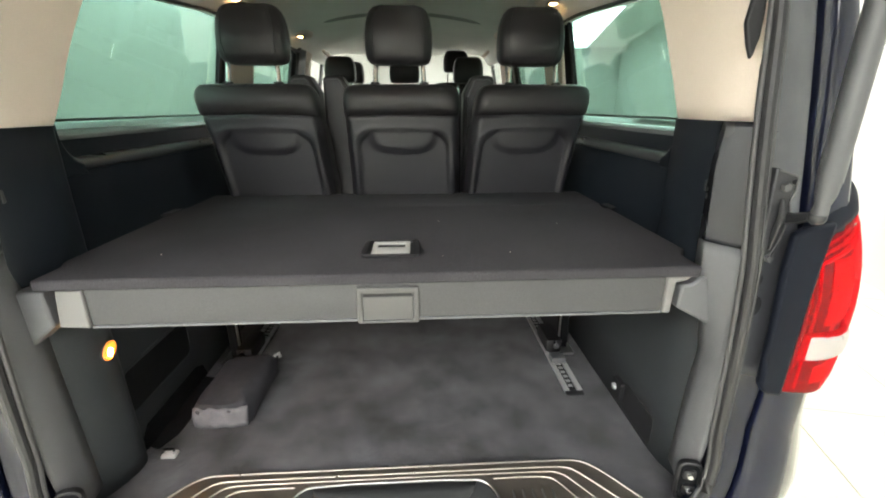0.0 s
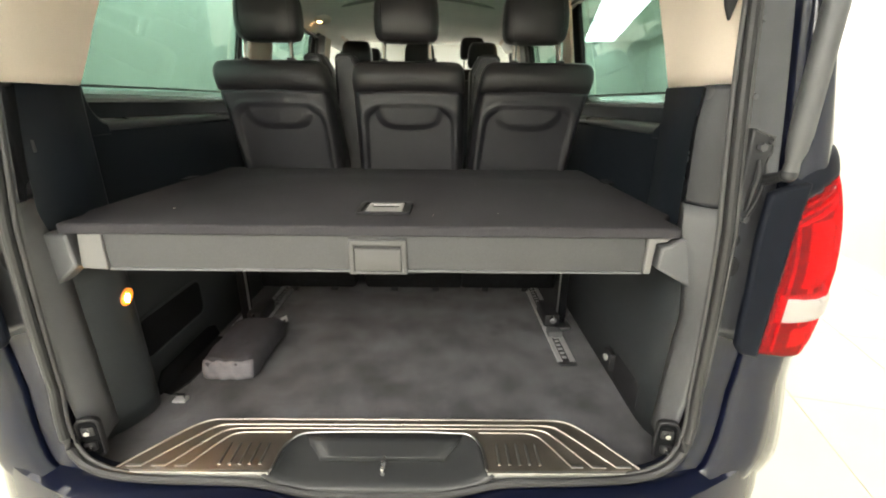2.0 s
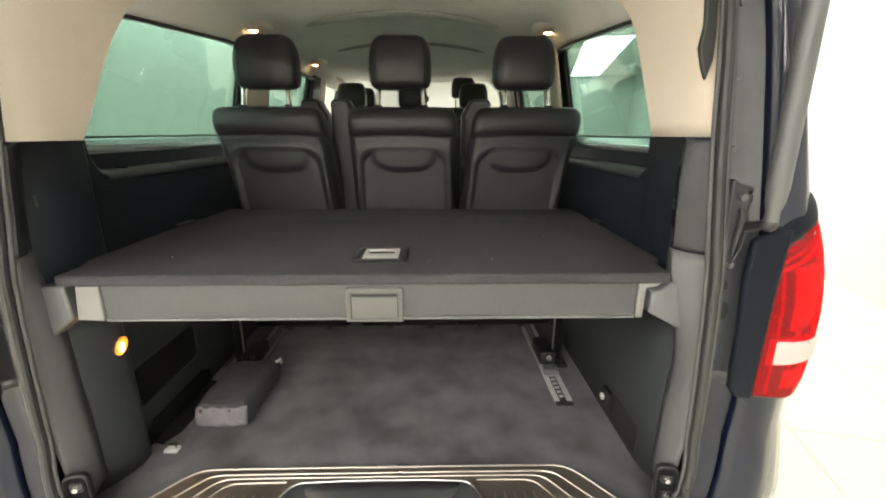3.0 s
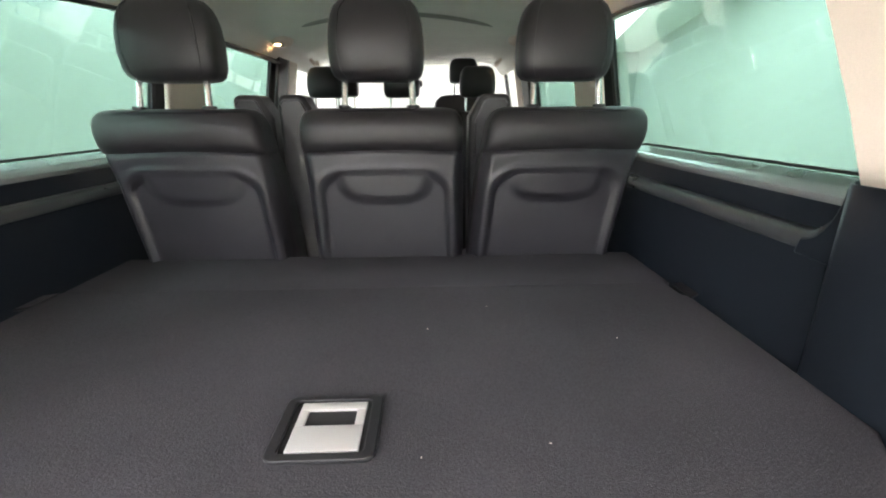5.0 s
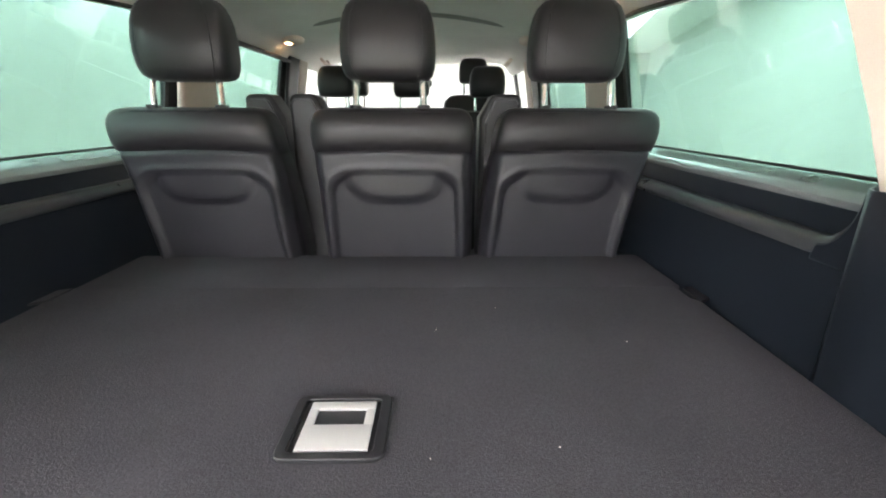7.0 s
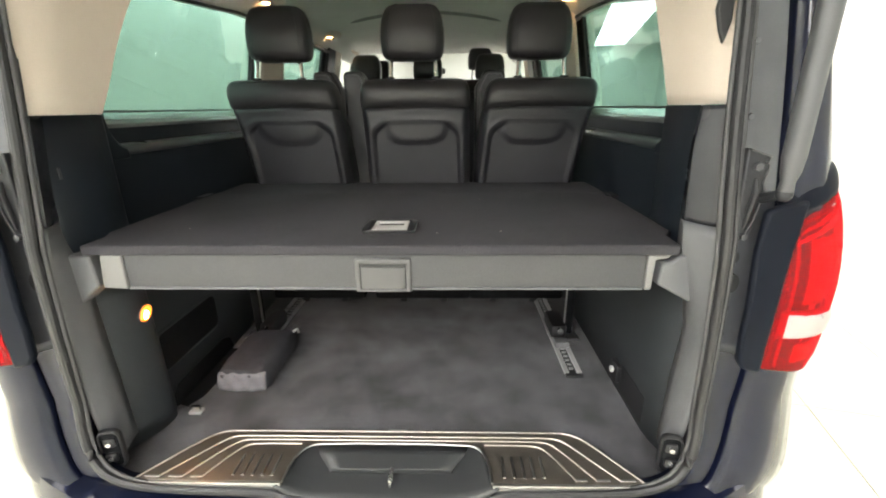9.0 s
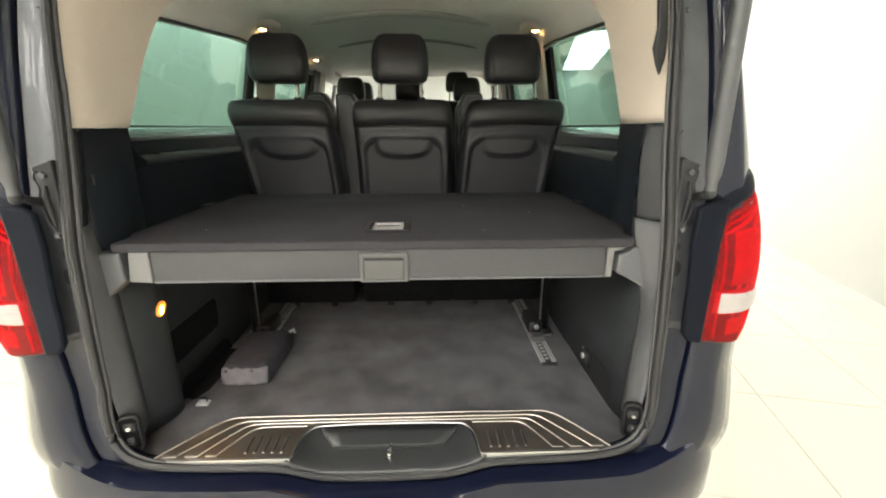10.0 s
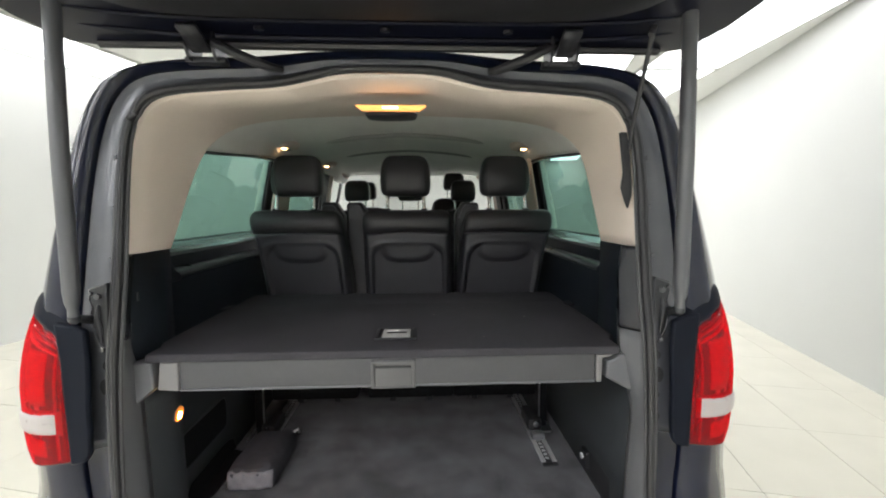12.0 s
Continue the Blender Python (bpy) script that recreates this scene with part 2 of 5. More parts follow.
def tube(bm, pts, r, n=8, closed=False, flat=1.0):
    """A round bar along a line of points."""
    P = [Vector(p) for p in pts]
    rings = []
    for i, p in enumerate(P):
        a = P[i - 1] if (i or closed) else p
        c = P[(i + 1) % len(P)] if (i + 1 < len(P) or closed) else p
        d = (c - a).normalized()
        up = Vector((0, 0, 1)) if abs(d.z) < 0.9 else Vector((0, 1, 0))
        s = d.cross(up).normalized()
        u = s.cross(d).normalized()
        rr = r[i] if isinstance(r, (list, tuple)) else r
        rings.append([p + s * math.cos(2 * math.pi * k / n) * rr + u * math.sin(2 * math.pi * k / n) * rr * flat for k in range(n)])
    if closed:
        rings.append(rings[0])
        vs = [[bm.verts.new(p) for p in q] for q in rings[:-1]]
        for i in range(len(vs)):
            u, w = vs[i], vs[(i + 1) % len(vs)]
            for k in range(n):
                bm.faces.new((u[k], u[(k + 1) % n], w[(k + 1) % n], w[k]))
        return bm
    return loft(bm, rings, True, True)


def resample(pts, n):
    P = np.array(pts, float)
    s = np.concatenate([[0], np.cumsum(np.linalg.norm(np.diff(P, axis=0), axis=1))])
    t = np.linspace(0, s[-1], n)
    return [tuple(np.interp(t, s, P[:, k]) for k in range(P.shape[1])) for t in t]


def smoothline(pts, n, rounds=2):
    """Corner-cut, then evenly spaced."""
    P = [np.array(p, float) for p in pts]
    for _ in range(rounds):
        Q = [P[0]]
        for a, b in zip(P, P[1:]):
            Q += [a * 0.75 + b * 0.25, a * 0.25 + b * 0.75]
        Q.append(P[-1])
        P = Q
    return resample(P, n)


def roundrect(x0, x1, z0, z1, r, n=5, top=1.0):
    """Outline of a rounded rectangle; top scales the upper half's width about its middle."""
    out = []
    for cx, cz, a0 in ((x1 - r, z1 - r, 0), (x0 + r, z1 - r, 90), (x0 + r, z0 + r, 180), (x1 - r, z0 + r, 270)):
        for k in range(n + 1):
            a = radians(a0 + 90 * k / n)
            out.append((cx + r * math.cos(a), cz + r * math.sin(a)))
    if top != 1.0:
        mx = (x0 + x1) / 2
        out = [(mx + (x - mx) * (1 + (top - 1) * (z - z0) / (z1 - z0)), z) for x, z in out]
    return out


def pillow(bm, levels, n=36, power=4.0):
    """A soft body from level rings: (z, half width, y rear, y front, x middle)."""
    rings = []
    for z, hw, y0, y1, cx in levels:
        ring = []
        for k in range(n):
            a = 2 * math.pi * k / n
            c, s = math.cos(a), math.sin(a)
            ring.append((cx + hw * math.copysign(abs(c) ** (2 / power), c), (y0 + y1) / 2 + (y1 - y0) / 2 * math.copysign(abs(s) ** (2 / power), s), z))
        rings.append(ring)
    return loft(bm, rings, True, True)


def mirrored(pts):
    """Left end to right end from a right half that runs from the middle outwards."""
    return [(-p[0], *p[1:]) for p in pts[:0:-1]] + list(pts)


# ---- the showroom ----
ROOM = pose(0, 0, 0, 0, 0, -14.4)
U0, U1, V0, V1, H = -5.3, 3.05, -8.2, 15.5, 3.25


def roomed(ob):
    ob.matrix_world = ROOM
    return ob


floor = tagged(roomed(part("floor", boxed(U0 - 0.2, U1 + 0.2, V0 - 0.2, V1 + 0.2, -0.12, -0.004), GROUT)), "cream square floor tiles with thin grey joints", "floor", "", "structure")
for nm, b in (("wall_east", (U1, U1 + 0.2, V0, V1, 0, H)), ("wall_west", (U0 - 0.2, U0, V0, V1, 0, H)), ("wall_north", (U0, U1, V1, V1 + 0.2, 0, H)), ("wall_south", (U0, U1, V0 - 0.2, V0, 0, H))):
    tagged(roomed(part(nm, boxed(*b), WALLM)), "plain white painted showroom wall", "wall", "", "structure")
tagged(roomed(part("ceiling", boxed(U0 - 0.2, U1 + 0.2, V0 - 0.2, V1 + 0.2, H, H + 0.2), CEILM)), "white painted showroom ceiling with light strips", "ceiling", "", "structure")

def ceiling_light(shine, label):
    e = empty("ceiling_light", label + " luminous ceiling panel with thin frame", "ceiling light", 0, 0, 0, "showroom ceiling lights")
    part("frame", ringframe(bmesh.new(), [(-0.5, -1.2), (0.5, -1.2), (0.5, 1.2), (-0.5, 1.2)], [(-0.47, -1.17), (0.47, -1.17), (0.47, 1.17), (-0.47, 1.17)], "z", -0.03, -0.002), WALLM, e, smooth=False)
    part("diffuser", boxed(-0.468, 0.468, -1.168, 1.168, -0.02, -0.004), shine, e, smooth=False)
    return e


# panels over the van and behind it are added, unseen
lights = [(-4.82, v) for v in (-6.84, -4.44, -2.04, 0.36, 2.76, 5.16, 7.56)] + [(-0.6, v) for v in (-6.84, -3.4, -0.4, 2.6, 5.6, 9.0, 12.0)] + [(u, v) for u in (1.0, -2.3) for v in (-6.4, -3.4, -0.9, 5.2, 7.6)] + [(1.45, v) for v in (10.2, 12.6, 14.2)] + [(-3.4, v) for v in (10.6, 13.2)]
# the row beside the wall runs a little askew to it
beside = [pose(3.11 + 0.0655 * (y - 0.7), y, H, 0, 0, -3.75) for y in (-6.4, -4.0, -1.6, 0.8, 3.2, 5.6)]
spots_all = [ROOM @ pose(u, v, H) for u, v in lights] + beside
for shine, label, spots in ((LIGHT, "long soft white", [m for m in spots_all if -2.3 < m.translation.y <= 4.2]), (AHEAD, "long clear white", [m for m in spots_all if m.translation.y > 4.2]), (BRIGHT, "added unseen bright white", [m for m in spots_all if m.translation.y <= -2.3])):
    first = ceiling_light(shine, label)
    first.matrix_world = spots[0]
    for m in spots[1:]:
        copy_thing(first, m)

# ---- the van: body ----
van = empty("van", "dark navy blue passenger van with its tailgate raised", "van", 0, 0, 0)


def lean(z):
    return 0.025 + max(0.0, z - 1.1) * 0.11 - 0.035 * max(0.0, min(1.0, (0.72 - z) / 0.18))


OPEN = [(0.0, 1.826), (0.13, 1.824), (0.21, 1.803), (0.285, 1.787), (0.42, 1.78), (0.56, 1.768), (0.618, 1.742), (0.652, 1.67), (0.663, 1.54), (0.667, 1.36), (0.678, 1.15), (0.691, 0.95), (0.698, 0.72), (0.692, 0.63), (0.665, 0.563), (0.60, 0.53), (0.50, 0.518), (0.33, 0.513), (0.26, 0.508), (0.20, 0.487), (0.14, 0.475), (0.0, 0.472)]
TRIM = [(0.0, 1.826), (0.13, 1.824), (0.21, 1.803), (0.285, 1.787), (0.42, 1.78), (0.56, 1.768), (0.618, 1.742), (0.655, 1.67), (0.673, 1.54), (0.686, 1.36), (0.702, 1.15)]
OUT = [(0.0, 1.868), (0.16, 1.866), (0.25, 1.852), (0.32, 1.842), (0.5, 1.838), (0.62, 1.826), (0.69, 1.79), (0.735, 1.70), (0.765, 1.55), (0.785, 1.36), (0.80, 1.15), (0.805, 0.95), (0.80, 0.75), (0.775, 0.6), (0.74, 0.51), (0.66, 0.475), (0.5, 0.47), (0.30, 0.465), (0.20, 0.44), (0.0, 0.43)]
SIDE = [(0.0, 1.876), (0.3, 1.871), (0.55, 1.860), (0.69, 1.834), (0.77, 1.785), (0.815, 1.69), (0.855, 1.55), (0.895, 1.40), (0.935, 1.2), (0.953, 1.0), (0.966, 0.8), (0.970, 0.6), (0.965, 0.48), (0.90, 0.40), (0.6, 0.38), (0.0, 0.37)]
N = 110
half_open, half_out, half_side = smoothline(OPEN, N, 1), smoothline(OUT, N, 2), smoothline(SIDE, N, 2)


def section(pts, yf):
    return mirrored([(x, yf(z), z) for x, z in pts])


# channel round the opening, then the painted corner that turns into the flanks
seam_line = [(a[0] * 0.2 + b[0] * 0.8, a[1] * 0.2 + b[1] * 0.8) for a, b in zip(half_open, half_out)]
rows_j = ((0.0, 0.03), (0.07, 0.005), (0.15, 0.02), (0.45, 0.03), (0.65, 0.028), (0.8, 0.022), (0.9, 0.027), (1.1, 0.040))
def jamb_row(k, dy, keep):
    return [(a[0] * (1 - k) + b[0] * k, lean(a[1] * (1 - k) + b[1] * k) + dy, a[1] * (1 - k) + b[1] * k) for a, b in zip(half_open, half_out) if keep(a[1])]
part("tailgate_jamb", loft(bmesh.new(), [mirrored(jamb_row(k, dy, lambda z: z > 0.858)) for k, dy in rows_j]), JAMB, van, "grey-blue painted steel channel round the tailgate opening", thick=0.004)
low_rows = [jamb_row(k, dy + 0.001, lambda z: z < 0.90) for k, dy in rows_j]
part("tailgate_sill_jamb", loft(bmesh.new(), [r + [(-x, y, z) for x, y, z in r[-2::-1]] for r in low_rows]), PAINT, van, "navy painted lower channel round the opening", thick=0.0035)
def toward_side(k):
    return [(a[0] * (1 - k) + b[0] * k, a[1] * (1 - k) + b[1] * k) for a, b in zip(half_out, half_side)]
corner = loft(bmesh.new(), [section(seam_line, lambda z: lean(z) + 0.020), section([(a[0] * 0.12 + b[0] * 0.88, a[1] * 0.12 + b[1] * 0.88) for a, b in zip(half_open, half_out)], lambda z: lean(z) + 0.010), section(half_out, lambda z: lean(z) - 0.004), section(toward_side(0.33), lambda z: lean(z) + 0.002), section(toward_side(0.40), lambda z: lean(z) + 0.007), section(toward_side(0.70), lambda z: lean(z) + 0.046), section(toward_side(0.93), lambda z: lean(z) + 0.080), section(half_side, lambda z: lean(z) + 0.15), section([(x * 1.005, z) for x, z in half_side], lambda z: lean(z) + 0.26)])
part("rear_quarter_panel", corner, PAINT, van, "dark navy painted rear corners and roof edge", thick=0.004, angle=75)

# flanks and roof, with the side windows cut out by building strips round them
def flank_x(z):
    zs = [p[1] for p in SIDE[12::-1]]
    return float(np.interp(z, zs, [p[0] for p in SIDE[12::-1]]))


YB, YF = 0.28, 3.75
WIN = ((0.27, 1.29), (1.53, 2.32), (2.54, 3.2))   # window openings along each flank


def glass_x(z):
    return 0.79 - (z - 1.33) * 0.2


for s in (-1, 1):
    low = [(s * flank_x(z), z) for z in np.linspace(0.3, 1.30, 14)] + [(s * 0.88, 1.318), (s * 0.80, 1.324)]
    part("side_panel", loft(bmesh.new(), [[(x, y, z) for x, z in low] for y in (YB, 1.0, 2.0, 3.0, YF, YF + 0.6)]), PAINT, van, "dark navy painted flank below the windows", thick=0.004)
    top = [(s * (glass_x(1.735) + 0.004), 1.735), (s * 0.735, 1.79), (s * 0.72, 1.84), (s * 0.66, 1.875)]
    part("roof_rail", loft(bmesh.new(), [[(x, y, z) for x, z in top] for y in (YB, 1.5, 3.25)]), PAINT, van, "navy painted roof edge above the windows", thick=0.004)
    part("pillar_end", loft(bmesh.new(), [[(s * glass_x(z), YB + 0.01, z) for z in np.linspace(1.30, 1.80, 6)], [(s * flank_x(z), YB + 0.01, z) for z in np.linspace(1.30, 1.80, 6)]]), PAINT, van, thick=0.004)
    edges = [w for win in zip(WIN, WIN[1:]) for w in (win[0][1], win[1][0])] + [3.2, 3.3]
    for a, b in zip(edges[::2], edges[1::2]):
        part("window_pillar", loft(bmesh.new(), [[(s * (glass_x(z) + 0.004), y, z) for z in np.linspace(1.33, 1.74, 6)] for y in (a, b)]), BLACK, van, "black pillar between side windows", thick=0.006)
    shear = Matrix(((1, 0, -0.2 * s, s * (0.79 + 0.2 * 1.33)), (0, 1, 0, 0), (0, 0, 1, 0), (0, 0, 0, 1)))
    for k, (a, b) in enumerate(WIN):
        w = part("side_window", ringframe(bmesh.new(), [(a, 1.334), (b, 1.334), (b, 1.738), (a, 1.738)], [(a + 0.012, 1.340), (b - 0.02, 1.340), (b - 0.02, 1.722), (a + 0.012, 1.722)], "x", -0.008, 0.008), BLACK, van, "green tinted fixed side window in black rubber", smooth=False)
        w.data.transform(shear)
        g = part("pane", boxed(-0.002, 0.002, a + 0.01, b - 0.018, 1.336, 1.726), GLASS if k < 2 else CLEAR, w, "green tinted glass" if k < 2 else "clear glass", smooth=False)
        g.data.transform(shear)
        g.visible_shadow = False
        part("lower_gasket", tube(bmesh.new(), [(s * (glass_x(1.357) - 0.004), y, 1.357) for y in (a + 0.005, (a + b) / 2, b - 0.015)], 0.0035, 6), BLACK, w)
    part("window_gasket", tube(bmesh.new(), [(s * (0.676 + 0.004), y, 1.722 - 0.062 * max(0.0, (1.15 - y) / 0.7)) for y in (0.47, 0.6, 0.75, 0.9, 1.1, 1.28)], 0.006, 6), BLACK, van, "black gasket along the window top")
    part("window_gasket", tube(bmesh.new(), [(s * 0.676, y, 1.718) for y in (1.50, 1.75, 2.0, 2.34)], 0.011, 6), BLACK, van, "black gasket along the window top")
    for z, x, a in ((1.075, 0.712, 0.011), (1.02, 0.717, 0.020), (0.965, 0.716, 0.007), (0.905, 0.717, 0.009)):
        part("jamb_hole", prism(bmesh.new(), [(s * (x + (0.75 if a > 0.02 else 0.6) * a * math.cos(k * math.pi / 8)), z + a * math.sin(k * math.pi / 8)) for k in range(16)], "y", lean(z) + 0.014, lean(z) + 0.024), BLACK, van, "dark plugged hole in the jamb")
    # added unseen plate that stops light leaking in behind the jamb
    part("inner_skin", boxed(min(s * 0.742, s * 0.75), max(s * 0.742, s * 0.75), 0.10, 0.9, 0.40, 1.19), BLACK, van, smooth=False)
roof = [(x, z) for x, z in half_side if z > 1.846]
part("roof", loft(bmesh.new(), [mirrored([(x, y, z) for x, z in roof]) for y in (YB, 1.5, 2.6, 3.15)]), PAINT, van, "navy painted roof skin", thick=0.004)
wind = part("windscreen", loft(bmesh.new(), [[(x, 3.2 + 0.05 * (1 - (x / 0.75) ** 2), 1.80) for x in np.linspace(-0.72, 0.72, 9)], [(x, 3.85 + 0.1 * (1 - (x / 0.8) ** 2), 1.22) for x in np.linspace(-0.8, 0.8, 9)]]), CLEAR, van, "clear windscreen glass")
wind.visible_shadow = False
nose = [[(x, 3.85 + 0.1 * (1 - (x / 0.85) ** 2), 1.2) for x in np.linspace(-0.85, 0.85, 9)], [(x, 4.6 + 0.12 * (1 - (x / 0.85) ** 2), 0.98) for x in np.linspace(-0.8, 0.8, 9)], [(x, 4.78 + 0.1 * (1 - (x / 0.85) ** 2), 0.6) for x in np.linspace(-0.85, 0.85, 9)], [(x, 4.75, 0.25) for x in np.linspace(-0.85, 0.85, 9)]]
part("bonnet", loft(bmesh.new(), nose), PAINT, van, "navy bonnet and nose", thick=0.005)
part("underbody", boxed(-0.85, 0.85, 0.1, 4.7, 0.2, 0.3), BLACK, van, "black underbody", bevel=0.02)
for s in (-1, 1):
    for y in (0.98, 4.0):
        bm = bmesh.new()
        bmesh.ops.create_cone(bm, cap_ends=True, segments=40, radius1=0.33, radius2=0.33, depth=0.22, matrix=pose(s * 0.83, y, 0.33, 0, 90, 0))
        wheel = part("wheel", bm, TYRE, van, "black tyre on a silver rim", bevel=0.02)
        bm = bmesh.new()
        bmesh.ops.create_cone(bm, cap_ends=True, segments=24, radius1=0.21, radius2=0.19, depth=0.23, matrix=pose(s * 0.83, y, 0.33, 0, 90, 0))
        part("rim", bm, ALU, wheel)

# bumper: the step below the sill, wrapping the corners
path = smoothline([(0, -0.075), (0.45, -0.07), (0.72, -0.05), (0.86, -0.005), (0.945, 0.09), (0.974, 0.27), (0.972, 0.5)], 64)
prof = []
for x, y in path:
    k = min(1, max(0, (x - 0.62) / 0.27))
    prof.append((x, y, k * k * (3 - 2 * k)))
def bumper_ring(inset, z, zc):
    return mirrored([(x * (1 - 0.35 * inset), y + inset, z + (zc - z) * k) for x, y, k in prof])
def dip(x):
    return 0.037 * max(0.0, min(1.0, (0.29 - abs(x)) / 0.13))
lip = [(x, y, z - dip(x)) for x, y, z in bumper_ring(0.075, 0.497, 0.572)]
lip2 = [(x, y, z - dip(x)) for x, y, z in bumper_ring(0.05, 0.50, 0.582)]
lip3 = [(x, y, z - dip(x)) for x, y, z in bumper_ring(0.012, 0.488, 0.566)]
part("rear_bumper", loft(bmesh.new(), [lip, lip2, lip3, bumper_ring(0.0, 0.44, 0.46), bumper_ring(0.0, 0.34, 0.36), bumper_ring(0.03, 0.26, 0.26), bumper_ring(0.2, 0.24, 0.24)]), PAINT, van, "glossy navy painted rear bumper", thick=0.004)

# tail lights
LAMP_LINE = smoothline([(0.779, 0.020), (0.85, 0.016), (0.90, 0.035), (0.934, 0.085), (0.950, 0.16)], 41)


def tail_light(s):
    def col(f):
        p = LAMP_LINE[max(0, min(40, round(f * 40)))]
        q = LAMP_LINE[max(0, min(40, round(f * 40) + 1))]
        o = LAMP_LINE[max(0, min(40, round(f * 40) - 1))]
        d = Vector((q[0] - o[0], q[1] - o[1])).normalized()
        return p[0], p[1], d.y, -d.x

    def strip(z0f, z1f, f0, f1, grow, nz=10, nf=16):
        rings = []
        for j in range(nz + 1):
            ring = []
            for i in range(nf + 1):
                f = f0 + (f1 - f0) * i / nf
                x, y, nx, ny = col(f)
                zt, zb = z1f(f), z0f(f)
                z = zb + (zt - zb) * j / nz
                e = min(1, 4 * min(i / nf, 1 - i / nf, j / nz, 1 - j / nz)) if grow > 0 else 1
                g = grow * (0.35 + 0.65 * e ** 0.5)
                tuck = 0.16 * max(0, z - 1.02) ** 1.4
                ring.append((s * (x + nx * g - tuck), y + ny * g + 0.3 * max(0, z - 1.02) ** 1.4, z))
            rings.append(ring)
        return rings
    top = lambda f: 1.145 + 0.105 * min(1, f / 0.8)
    bot = lambda f: 0.842 - 0.028 * f
    t = part("tail_light", loft(bmesh.new(), strip(lambda f: bot(f) - 0.004, lambda f: top(f) + 0.004, 0.0, 1.0, -0.002)), BLACK, van, "tall red tail light wrapping the corner", thick=0.012)
    cap_rows = []
    for j in range(7):
        ring = []
        for i in range(21):
            f = 0.8 * i / 20
            x, y, nx, ny = col(f)
            z = top(f) + 0.001 + 0.054 * math.sin(math.pi * (0.28 + 0.71 * f / 0.8)) * j / 6
            g = (0.021 - 0.018 * f / 0.8) * (1 - (j / 6) ** 3 * 0.9)
            k = max(0, z - 1.02) ** 1.4
            ring.append((s * (x + nx * g - 0.16 * k), y + ny * g + 0.3 * k, z))
        cap_rows.append(ring)
    part("lamp_cap", loft(bmesh.new(), cap_rows), COVER, t, "dark navy cap above the lens", thick=0.003)
    part("reflector", loft(bmesh.new(), strip(bot, top, 0.02, 0.98, 0.003)), REFL, t, "pale reflector behind the lens", thick=0.002)
    for k in range(3):
        f = 0.045 + 0.05 * k
        bm = bmesh.new()
        loft(bm, strip(lambda q: bot(q) + 0.006, lambda q: top(q) - 0.012, f, f + 0.02, 0.008, 8, 3))
        part("light_guide", bm, SILVER if k == 1 else DEEP, t, "upright rib inside the lens", thick=0.002)
    part("brake_bowl", loft(bmesh.new(), strip(lambda f: 0.984, lambda f: 1.112 + 0.02 * f, 0.24, 0.60, 0.008)), DEEP, t, "deep red brake light bowl", thick=0.002)
    part("bowl_rim", tube(bmesh.new(), [p for r in (strip(lambda f: 0.984, lambda f: 1.112 + 0.02 * f, 0.24, 0.60, 0.011, 10, 8),) for p in [q[-1] for q in r]], 0.0025, 6), REFL, t)
    for k in range(3):
        bm = bmesh.new()
        loft(bm, strip(lambda f: top(f) - 0.026 - 0.017 * k, lambda f: top(f) - 0.018 - 0.017 * k, 0.12, 0.86 - 0.1 * k, 0.009, 3, 14))
        part("indicator_rib", bm, (SILVER, DEEP, REFL)[k], t, "slanted rib of the indicator", thick=0.002)
    for i in range(3):
        for k in range(4):
            bm = bmesh.new()
            loft(bm, strip(lambda f: 1.040 + 0.009 * k, lambda f: 1.0455 + 0.009 * k, 0.27 + 0.05 * i, 0.30 + 0.05 * i, 0.011, 2, 2))
            part("reflex_bead", bm, SILVER, t, thick=0.001)
    part("fog_bowl", loft(bmesh.new(), strip(lambda f: 0.852, lambda f: 0.896, 0.28, 0.80, 0.008)), DEEP, t, "deep red fog light bowl", thick=0.002)
    part("red_lens", loft(bmesh.new(), strip(bot, top, 0.01, 0.99, 0.018)), LENS, t, "clear bright red plastic lens")
    part("reverse_lens", loft(bmesh.new(), strip(lambda f: 0.912 + 0.004 * f, lambda f: 0.972 + 0.008 * f, 0.10, 0.94, 0.0215)), WLENS, t, "milky white reverse light lens", thick=0.003)


tail_light(-1)
tail_light(1)

# rubber seal on the flange, two ridges
def ridge(k, r, dy, m, name, label):
    line = [(a[0] * (1 - k) + b[0] * k, a[1] * (1 - k) + b[1] * k) for a, b in zip(half_open, half_out)]
    part(name, tube(bmesh.new(), section(line, lambda z: lean(z) + dy), r, 10), m, van, label)
ridge(-0.11, 0.0048, 0.007, SEALG, "seal_lip", "thin grey inner seal lip")
ridge(0.0, 0.0100, 0.0, RUBBER, "door_seal", "black rubber tailgate seal")
ridge(0.14, 0.0055, 0.006, SEALG, "flange_edge", "grey flange beside the seal")

